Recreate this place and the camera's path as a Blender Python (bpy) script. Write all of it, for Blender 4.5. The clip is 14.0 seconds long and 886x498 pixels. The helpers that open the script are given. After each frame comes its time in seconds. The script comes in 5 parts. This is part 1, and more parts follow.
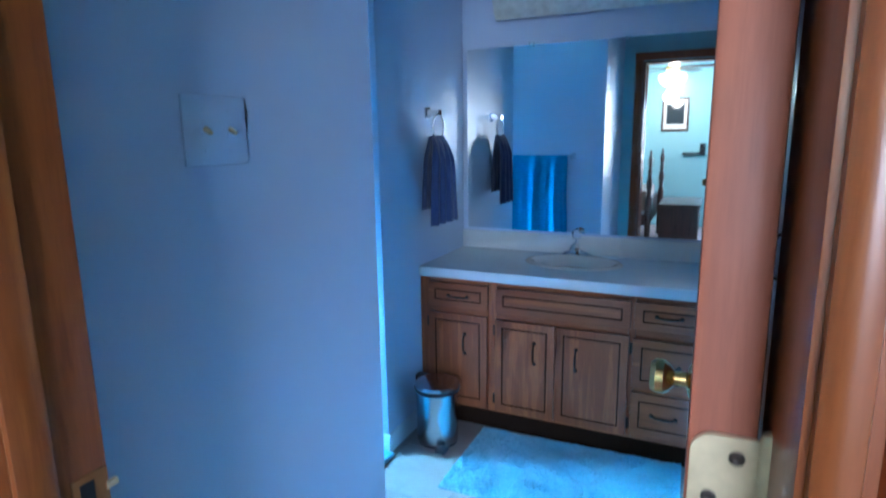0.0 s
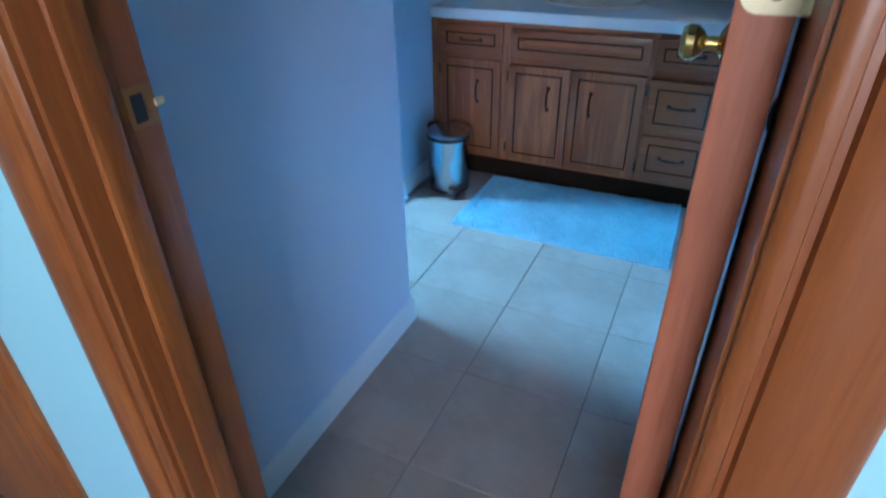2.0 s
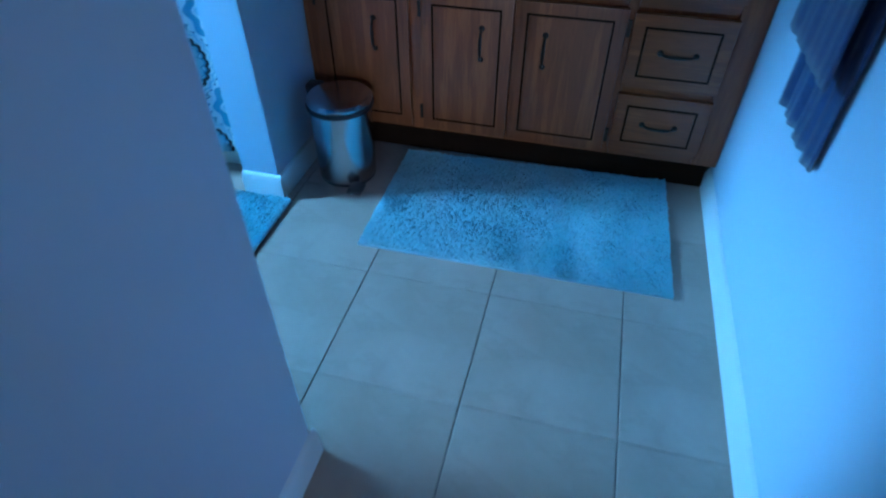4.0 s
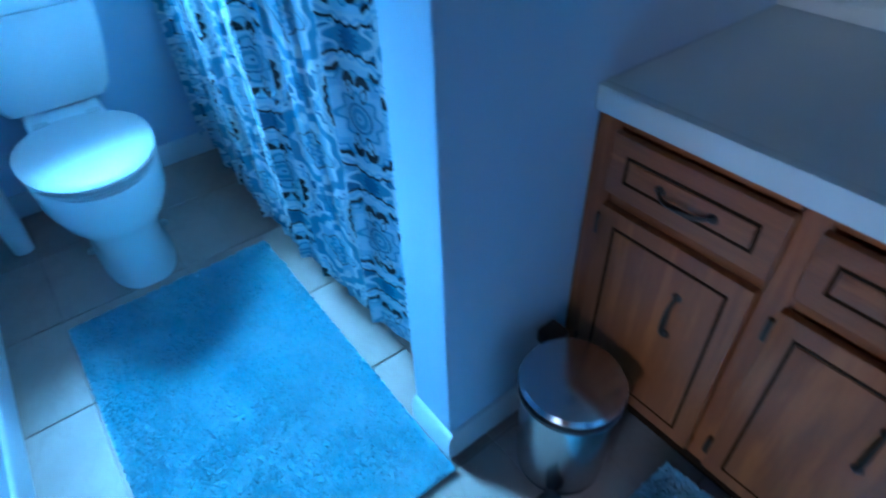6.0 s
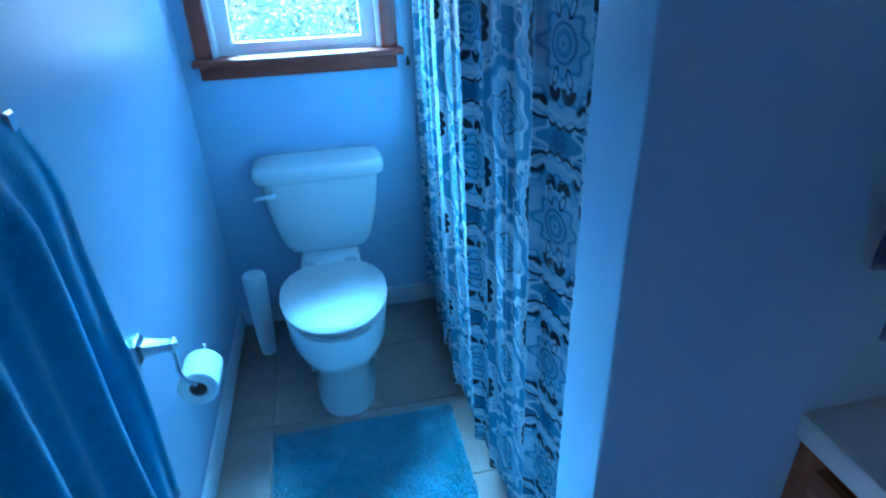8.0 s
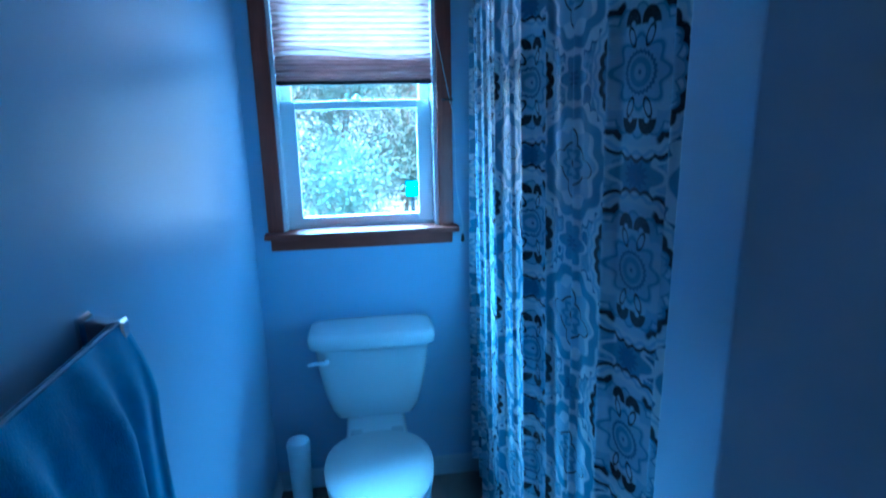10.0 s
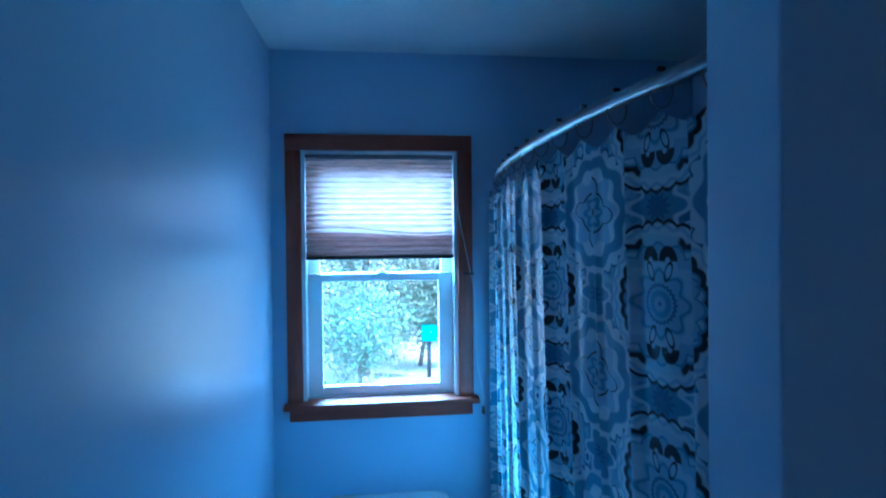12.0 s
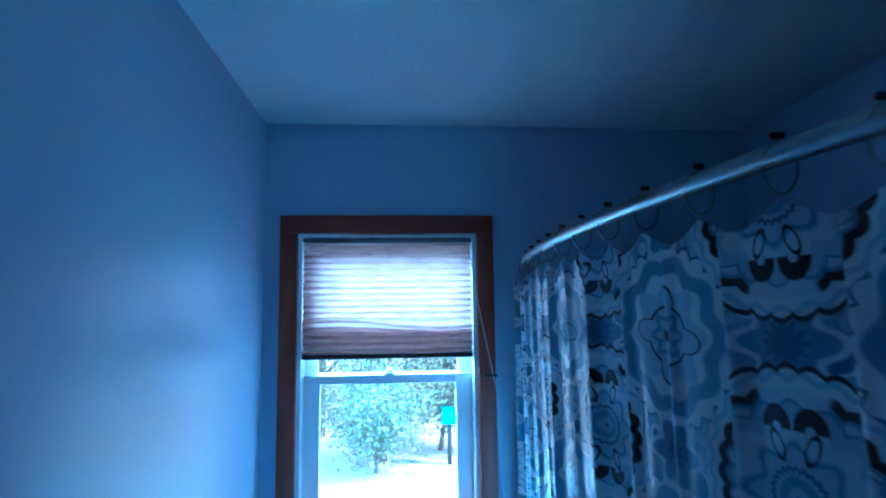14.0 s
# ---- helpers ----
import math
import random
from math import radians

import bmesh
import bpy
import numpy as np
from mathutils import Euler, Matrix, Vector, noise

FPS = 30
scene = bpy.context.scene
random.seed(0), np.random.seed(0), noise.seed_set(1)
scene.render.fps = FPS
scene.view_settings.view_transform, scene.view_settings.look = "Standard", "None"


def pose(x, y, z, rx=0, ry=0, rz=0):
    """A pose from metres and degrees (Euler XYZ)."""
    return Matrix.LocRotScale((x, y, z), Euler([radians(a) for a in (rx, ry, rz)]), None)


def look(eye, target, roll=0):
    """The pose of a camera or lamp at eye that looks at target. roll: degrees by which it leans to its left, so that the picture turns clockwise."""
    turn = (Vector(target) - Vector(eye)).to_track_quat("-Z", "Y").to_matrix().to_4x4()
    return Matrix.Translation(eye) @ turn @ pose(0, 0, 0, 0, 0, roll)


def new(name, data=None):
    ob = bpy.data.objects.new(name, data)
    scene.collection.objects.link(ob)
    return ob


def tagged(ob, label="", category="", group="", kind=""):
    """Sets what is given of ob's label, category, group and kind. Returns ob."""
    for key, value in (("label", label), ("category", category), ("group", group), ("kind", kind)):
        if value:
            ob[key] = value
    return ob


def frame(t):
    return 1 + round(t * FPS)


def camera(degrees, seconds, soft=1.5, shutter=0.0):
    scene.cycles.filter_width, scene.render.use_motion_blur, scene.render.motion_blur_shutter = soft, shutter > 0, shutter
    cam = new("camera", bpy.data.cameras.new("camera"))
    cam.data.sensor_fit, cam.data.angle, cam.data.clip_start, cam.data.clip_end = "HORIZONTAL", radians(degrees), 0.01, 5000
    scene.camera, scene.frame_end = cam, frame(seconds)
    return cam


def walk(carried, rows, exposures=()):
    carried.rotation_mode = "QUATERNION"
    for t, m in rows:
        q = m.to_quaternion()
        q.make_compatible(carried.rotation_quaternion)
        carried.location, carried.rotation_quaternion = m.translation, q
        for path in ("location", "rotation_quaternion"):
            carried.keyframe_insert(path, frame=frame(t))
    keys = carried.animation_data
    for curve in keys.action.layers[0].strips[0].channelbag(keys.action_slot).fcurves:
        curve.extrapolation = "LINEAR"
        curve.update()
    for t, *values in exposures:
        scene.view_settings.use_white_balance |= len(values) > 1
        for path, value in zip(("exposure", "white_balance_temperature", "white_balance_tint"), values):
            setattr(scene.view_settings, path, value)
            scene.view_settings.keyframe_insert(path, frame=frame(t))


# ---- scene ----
cam = camera(75.1, 14.0, soft=2.0, shutter=0.5)
PATH = [
    (0, (0.282, 0.499, 1.428), (-0.549, 2.278, 1.045), -0.8),
    (0.5, (0.278, 0.478, 1.387), (-0.542, 2.219, 0.842), -0.7),
    (1, (0.276, 0.448, 1.342), (-0.533, 2.143, 0.655), -0.8),
    (1.5, (0.283, 0.428, 1.281), (-0.507, 2.048, 0.413), -1.2),
    (2, (0.281, 0.414, 1.251), (-0.462, 1.944, 0.198), -1.1),
    (4.5, (-0.19, 1.589, 1.165), (-0.532, 2.973, -0.238), -0.3),
    (5, (-0.28, 1.916, 1.229), (-0.952, 3.148, -0.196), -2.5),
    (5.5, (-0.371, 2.137, 1.194), (-1.392, 3.209, -0.15), -2.3),
    (6, (-0.428, 2.19, 1.242), (-1.639, 3.079, -0.08), -2.4),
    (6.5, (-0.516, 2.249, 1.298), (-1.898, 2.928, 0.022), -1.3),
    (7, (-0.459, 2.298, 1.373), (-2.007, 2.795, 0.208), -1.1),
    (9.5, (-0.457, 2.223, 1.541), (-2.325, 2.502, 0.881), -1.0),
    (10, (-0.47, 2.218, 1.585), (-2.39, 2.495, 1.097), -1.1),
    (10.5, (-0.474, 2.212, 1.618), (-2.422, 2.487, 1.256), -0.9),
    (11, (-0.471, 2.216, 1.643), (-2.44, 2.476, 1.409), -1.0),
    (11.5, (-0.452, 2.212, 1.656), (-2.433, 2.468, 1.554), -0.8),
    (12, (-0.457, 2.195, 1.724), (-2.442, 2.436, 1.7), -0.6),
    (12.5, (-0.453, 2.192, 1.734), (-2.437, 2.425, 1.839), -0.8),
    (13, (-0.487, 2.162, 1.741), (-2.462, 2.405, 1.949), -0.9),
    (13.5, (-0.586, 2.189, 1.777), (-2.561, 2.418, 1.998), -0.4),
    (14, (-0.751, 2.245, 1.81), (-2.732, 2.414, 2.029), -0.7),
]
EXPOSURES = [(0.0, 4.18, 4620, 10), (2.0, 3.95, 4980, 10), (4.3, 2.95, 4650, 10), (5.5, 3.5, 4650, 10), (6.5, 3.45, 4600, 10), (7.2, 3.35, 4600, 10), (9.5, 2.75, 4450, 10), (10.5, 2.5, 4400, 10), (12.0, 2.52, 4470, 10), (14.0, 2.5, 4480, 10)]
walk(cam, [(t, look(eye, target, roll)) for t, eye, target, roll in PATH], EXPOSURES)

# ---- world, sun and large lights ----
world = bpy.data.worlds.new("world")
scene.world = world
world.use_nodes = True
wn, wl = world.node_tree.nodes, world.node_tree.links
sky = wn.new("ShaderNodeTexSky")
sky.sky_type, sky.sun_disc = "NISHITA", False
sky.sun_elevation, sky.sun_rotation = radians(42), radians(200)
wn["Background"].inputs["Strength"].default_value = 0.10
wl.new(sky.outputs["Color"], wn["Background"].inputs["Color"])


def lamp(name, kind, energy, colour, m, size=0.1, size_y=None):
    data = bpy.data.lights.new(name, kind)
    data.energy, data.color = energy, colour
    if kind == "AREA":
        data.shape, data.size, data.size_y = "RECTANGLE", size, size_y or size
    elif kind == "SUN":
        data.angle = radians(size)
    else:
        data.shadow_soft_size = size
    ob = new(name, data)
    ob.matrix_world = m
    return ob


lamp("sun", "SUN", 2.6, (1.0, 0.95, 0.86), look((3, 8, 9), (0, 0, 0)), 0.6)
# sky light falling through the bathroom window, and through the bedroom window
lamp("sky_light_bathroom", "AREA", 1500, (0.32, 0.74, 1.0), look((-6.2, 1.1, 3.95), (-2.6, 2.2, 1.4)), 4.6, 3.5)
lamp("sky_light_bedroom", "AREA", 5.6, (1.0, 0.93, 0.88), look((1.25, -3.30, 1.5), (0.3, 0.0, 1.35)), 1.2, 1.2)

# ---- materials ----
class Nd:
    """A value socket with arithmetic, for short shader maths."""

    def __init__(self, tree, out):
        self.t, self.o = tree, out

    def op(self, kind, *others, clamp=False):
        n = self.t.nodes.new("ShaderNodeMath")
        n.operation, n.use_clamp = kind, clamp
        for k, v in enumerate((self, *others)):
            if isinstance(v, Nd):
                self.t.links.new(v.o, n.inputs[k])
            else:
                n.inputs[k].default_value = v
        return Nd(self.t, n.outputs[0])

    def __add__(self, b): return self.op("ADD", b)
    def __sub__(self, b): return self.op("SUBTRACT", b)
    def __mul__(self, b): return self.op("MULTIPLY", b)
    def __truediv__(self, b): return self.op("DIVIDE", b)
    def lt(self, b, soft=0.01): return ((self * -1.0 + b) / soft + 0.5).op("MINIMUM", 1.0).op("MAXIMUM", 0.0)
    def near(self, b, width, soft=0.01): return (self - b).op("ABSOLUTE").lt(width, soft)


def mat_base(name):
    m = bpy.data.materials.new(name)
    m.use_nodes = True
    t = m.node_tree
    return m, t, t.nodes["Principled BSDF"]


def noise_tex(t, scale, detail=4.0, stretch=(1, 1, 1), rough=0.55, coord="Object"):
    tc, mp, nz = t.nodes.new("ShaderNodeTexCoord"), t.nodes.new("ShaderNodeMapping"), t.nodes.new("ShaderNodeTexNoise")
    mp.inputs["Scale"].default_value = stretch
    nz.inputs["Scale"].default_value, nz.inputs["Detail"].default_value, nz.inputs["Roughness"].default_value = scale, detail, rough
    t.links.new(tc.outputs[coord], mp.inputs["Vector"])
    t.links.new(mp.outputs["Vector"], nz.inputs["Vector"])
    return nz.outputs["Fac"]


def ramp(t, fac, stops):
    r = t.nodes.new("ShaderNodeValToRGB")
    el = r.color_ramp.elements
    while len(el) < len(stops):
        el.new(0.5)
    for e, (p, c) in zip(el, stops):
        e.position, e.color = p, (*c, 1)
    t.links.new(fac, r.inputs["Fac"])
    return r.outputs["Color"]


def mixc(t, fac, a, b, mode="MIX"):
    n = t.nodes.new("ShaderNodeMix")
    n.data_type, n.blend_type = "RGBA", mode
    for key, v in ((0, fac), (6, a), (7, b)):
        if isinstance(v, (int, float)):
            n.inputs[key].default_value = v
        elif isinstance(v, tuple):
            n.inputs[key].default_value = (*v, 1)
        else:
            t.links.new(v.o if isinstance(v, Nd) else v, n.inputs[key])
    return n.outputs[2]


def bump(t, bsdf, height, strength, distance=0.002):
    b = t.nodes.new("ShaderNodeBump")
    b.inputs["Strength"].default_value, b.inputs["Distance"].default_value = strength, distance
    t.links.new(height, b.inputs["Height"])
    t.links.new(b.outputs["Normal"], bsdf.inputs["Normal"])


def plain(name, c, rough=0.5, metal=0.0, scale=9.0, vary=0.08, fine=160.0, relief=0.08, spec=0.5, tint=None):
    """Paint, plastic, metal or ceramic: two scales of variation in colour and gloss, and a fine relief."""
    m, t, b = mat_base(name)
    lo = tuple(max(0, v * (1 - vary)) for v in c)
    hi = tint or tuple(min(1, v * (1 + vary)) for v in c)
    big = noise_tex(t, scale, 3)
    small = noise_tex(t, fine, 2)
    col = ramp(t, big, [(0.1, lo), (0.9, hi)])
    col = mixc(t, 0.12, col, ramp(t, small, [(0.1, lo), (0.9, hi)]))
    t.links.new(col, b.inputs["Base Color"])
    t.links.new((Nd(t, big) * 0.12 + (rough - 0.06)).o, b.inputs["Roughness"])
    b.inputs["Metallic"].default_value, b.inputs["Specular IOR Level"].default_value = metal, spec
    if relief:
        bump(t, b, small, relief)
    return m


def wood(name, dark, light, axis, rough=0.35, scale=1.0, coat=0.25):
    """Varnished timber with grain along one axis, a random shade for each board."""
    m, t, b = mat_base(name)
    st = [9.0, 9.0, 9.0]
    st["xyz".index(axis)] = 0.7
    grain = noise_tex(t, 3.2 * scale, 6, tuple(st), 0.62)
    pores = noise_tex(t, 26 * scale, 3, tuple(st), 0.7)
    info = t.nodes.new("ShaderNodeObjectInfo")
    shade = Nd(t, info.outputs["Random"]) * 0.16 - 0.08
    g = (Nd(t, grain) + shade)
    waves = (g * 22.0).op("SINE") * 0.09 + g
    mid = tuple((a + c) / 2 for a, c in zip(dark, light))
    col = ramp(t, waves.o, [(0.25, dark), (0.5, mid), (0.75, light)])
    col = mixc(t, (Nd(t, pores) - 0.45).op("MULTIPLY", 0.9, clamp=True), col, tuple(v * 0.45 for v in dark))
    t.links.new(col, b.inputs["Base Color"])
    t.links.new((Nd(t, grain) * 0.2 + (rough - 0.1)).o, b.inputs["Roughness"])
    b.inputs["Coat Weight"].default_value, b.inputs["Coat Roughness"].default_value = coat, 0.2
    bump(t, b, pores, 0.12, 0.001)
    return m


def cloth(name, dark, light, scale=30.0, rough=0.9, weave=420.0, sheen=0.4):
    m, t, b = mat_base(name)
    big, small = noise_tex(t, scale, 4), noise_tex(t, weave, 2)
    col = mixc(t, 0.45, ramp(t, big, [(0.3, dark), (0.7, light)]), ramp(t, small, [(0.3, dark), (0.7, light)]))
    t.links.new(col, b.inputs["Base Color"])
    b.inputs["Roughness"].default_value = rough
    b.inputs["Sheen Weight"].default_value = sheen
    bump(t, b, small, 0.5, 0.003)
    return m


def glass_mat(name):
    m, t, b = mat_base(name)
    b.inputs["Base Color"].default_value = (0.97, 1, 1, 1)
    b.inputs["Transmission Weight"].default_value, b.inputs["Roughness"].default_value, b.inputs["IOR"].default_value = 1.0, 0.0, 1.45
    return m


def pane_mat(name):
    """Thin flat glass: clear, with a mirror film by Fresnel."""
    m, t, b = mat_base(name)
    tr, gl, mx, fr = (t.nodes.new("ShaderNode" + k) for k in ("BsdfTransparent", "BsdfGlossy", "MixShader", "Fresnel"))
    tr.inputs["Color"].default_value = (0.93, 0.97, 0.97, 1)
    gl.inputs["Roughness"].default_value = 0.02
    fr.inputs["IOR"].default_value = 1.3
    t.links.new(fr.outputs[0], mx.inputs[0])
    t.links.new(tr.outputs[0], mx.inputs[1])
    t.links.new(gl.outputs[0], mx.inputs[2])
    t.links.new(mx.outputs[0], t.nodes["Material Output"].inputs["Surface"])
    return m


WALL_BATH = plain("bath_wall_paint", (0.485, 0.555, 0.685), 0.31, scale=1.6, vary=0.03, fine=240, relief=0.10, spec=0.22)
WALL_BED = plain("bedroom_wall_paint", (0.40, 0.66, 0.72), 0.5, scale=1.6, vary=0.05, fine=240, relief=0.10)
CEIL = plain("ceiling_paint", (0.66, 0.70, 0.72), 0.85, scale=14, vary=0.06, fine=75, relief=0.9)
TRIM_WHITE = plain("white_trim_paint", (0.62, 0.64, 0.67), 0.4, scale=4, vary=0.06)
DOOR_WOOD = wood("orange_pine", (0.20, 0.050, 0.010), (0.36, 0.108, 0.021), "z", 0.36)
DOOR_EDGE = wood("door_edge_wood", (0.26, 0.070, 0.030), (0.36, 0.105, 0.046), "z", 0.55, 1.0, 0.04)
OAK_Z = wood("vanity_oak_upright", (0.17, 0.045, 0.012), (0.34, 0.105, 0.027), "z", 0.38)
OAK_X = wood("vanity_oak_across", (0.17, 0.045, 0.012), (0.34, 0.105, 0.027), "x", 0.38)
# near-black brown, shared by the groove strips and the toe kick
GROOVE = plain("near_black_brown", (0.020, 0.010, 0.005), 0.9, vary=0.3, spec=0.1)
WIN_Z = wood("window_trim_upright", (0.19, 0.034, 0.014), (0.31, 0.068, 0.030), "z", 0.42)
WIN_Y = wood("window_trim_across", (0.19, 0.034, 0.014), (0.31, 0.068, 0.030), "y", 0.6, 1.0, 0.02)
DARKWOOD = wood("dark_mahogany", (0.018, 0.006, 0.004), (0.07, 0.022, 0.014), "z", 0.3)
CERAMIC = plain("white_vitreous_china", (0.70, 0.70, 0.69), 0.12, scale=3, vary=0.02, relief=0.0)
SEAT = plain("white_seat_enamel", (0.46, 0.46, 0.45), 0.45, scale=3, vary=0.02, relief=0.02, spec=0.3)
VINYL = plain("white_vinyl", (0.74, 0.76, 0.78), 0.35, scale=5, vary=0.04)
COUNTER = plain("pale_laminate", (0.60, 0.62, 0.62), 0.26, scale=2, vary=0.02, fine=300, relief=0.0)
SINKMAT = plain("cream_sink_enamel", (0.66, 0.56, 0.46), 0.15, scale=3, vary=0.03, relief=0)
CHROME = plain("chrome", (0.75, 0.76, 0.78), 0.12, 1.0, vary=0.03, relief=0)
STEEL = plain("brushed_steel", (0.46, 0.46, 0.48), 0.22, 1.0, scale=5, vary=0.03, fine=500, relief=0.0)
BRASS = plain("polished_brass", (0.78, 0.56, 0.22), 0.2, 1.0, vary=0.1, relief=0.02)
HINGEM = plain("worn_brass_plate", (0.60, 0.49, 0.30), 0.5, 0.35, scale=40, vary=0.30, relief=0.15)
BLACK = plain("black_iron", (0.018, 0.018, 0.02), 0.45, 0.2, vary=0.2)
PLASTIC = plain("black_plastic", (0.02, 0.02, 0.023), 0.4, vary=0.2)
PULL = plain("aged_bronze", (0.05, 0.038, 0.03), 0.42, 0.7, vary=0.35)
PLATE = plain("switch_plate_plastic", (0.52, 0.61, 0.74), 0.35, vary=0.03, relief=0.02)
GROUT = plain("grout", (0.13, 0.11, 0.10), 0.9, scale=30, vary=0.25, relief=0.4)
TOWEL_BLUE = cloth("turquoise_terry", (0.035, 0.19, 0.37), (0.08, 0.31, 0.53), 40)
TOWEL_NAVY = cloth("navy_terry", (0.016, 0.026, 0.085), (0.045, 0.065, 0.17), 60)
RUG = cloth("turquoise_shag", (0.30, 0.51, 0.61), (0.45, 0.66, 0.75), 7, weave=60, sheen=0.2)
CARPET = cloth("mauve_carpet", (0.12, 0.075, 0.065), (0.27, 0.18, 0.16), 60, weave=260)
PAPER = plain("toilet_paper", (0.80, 0.80, 0.79), 0.95, vary=0.03, relief=0.3)
MIRROR = plain("silvered_glass", (0.90, 0.94, 0.94), 0.02, 1.0, vary=0.0, relief=0)
SHADE_GLASS = plain("etched_lamp_glass", (0.55, 0.57, 0.52), 0.35, scale=24, vary=0.35, fine=70, relief=0.4)
PANE = pane_mat("window_glass")
CLEAR = glass_mat("clear_acrylic")
LINEN = cloth("white_bed_linen", (0.60, 0.58, 0.55), (0.80, 0.78, 0.75), 12)
QUILT = cloth("brown_patterned_quilt", (0.16, 0.09, 0.06), (0.42, 0.30, 0.22), 22)
GRASS = cloth("sunlit_lawn", (0.40, 0.42, 0.34), (0.56, 0.56, 0.48), 1.2, weave=30)
BARK = plain("bark", (0.16, 0.12, 0.09), 0.9, scale=6, vary=0.4, fine=40, relief=0.8)
LEAF = plain("leaves", (0.15, 0.20, 0.14), 0.6, scale=2.5, vary=0.5, fine=14, relief=0.0, tint=(0.27, 0.32, 0.24))
SIDING = plain("white_siding", (0.75, 0.76, 0.76), 0.6, scale=3, vary=0.05)
# dark grey puts the shade beneath the window casing into the rail's colour
RAIL = plain("shaded_rail_grey", (0.16, 0.15, 0.17), 0.6, vary=0.1)
TEAL = plain("turquoise_plastic", (0.02, 0.38, 0.46), 0.4, vary=0.06)
DARKGLASS = plain("dark_window_glass", (0.04, 0.05, 0.06), 0.1, vary=0.1, relief=0)


def tile_mat():
    m, t, b = mat_base("beige_ceramic_tile")
    info = t.nodes.new("ShaderNodeObjectInfo")
    cloud = noise_tex(t, 3.5, 6, (1, 1, 1), 0.6)
    vein = noise_tex(t, 2.2, 8, (1.0, 2.4, 1), 0.65)
    fine = noise_tex(t, 60, 3)
    col = ramp(t, cloud, [(0.3, (0.30, 0.225, 0.185)), (0.7, (0.41, 0.325, 0.280))])
    v = (Nd(t, vein) - 0.5).op("ABSOLUTE").lt(0.012, 0.03) * 0.22
    col = mixc(t, v, col, (0.20, 0.16, 0.13))
    col = mixc(t, (Nd(t, info.outputs["Random"]) * 0.16), col, (0.30, 0.25, 0.21))
    t.links.new(col, b.inputs["Base Color"])
    t.links.new((Nd(t, cloud) * 0.2 + 0.3).o, b.inputs["Roughness"])
    bump(t, b, fine, 0.05)
    return m


def blind_mat():
    """Pleated fabric that lets daylight through."""
    m, t, b = mat_base("pleated_blind_fabric")
    tr, mx = t.nodes.new("ShaderNodeBsdfTranslucent"), t.nodes.new("ShaderNodeMixShader")
    grain = noise_tex(t, 14, 5, (1, 1, 6))
    col = ramp(t, grain, [(0.25, (0.50, 0.33, 0.31)), (0.75, (0.78, 0.54, 0.49))])
    t.links.new(col, b.inputs["Base Color"])
    t.links.new(col, tr.inputs["Color"])
    b.inputs["Roughness"].default_value = 0.9
    mx.inputs[0].default_value = 0.155
    t.links.new(b.outputs[0], mx.inputs[1])
    t.links.new(tr.outputs[0], mx.inputs[2])
    t.links.new(mx.outputs[0], t.nodes["Material Output"].inputs["Surface"])
    return m


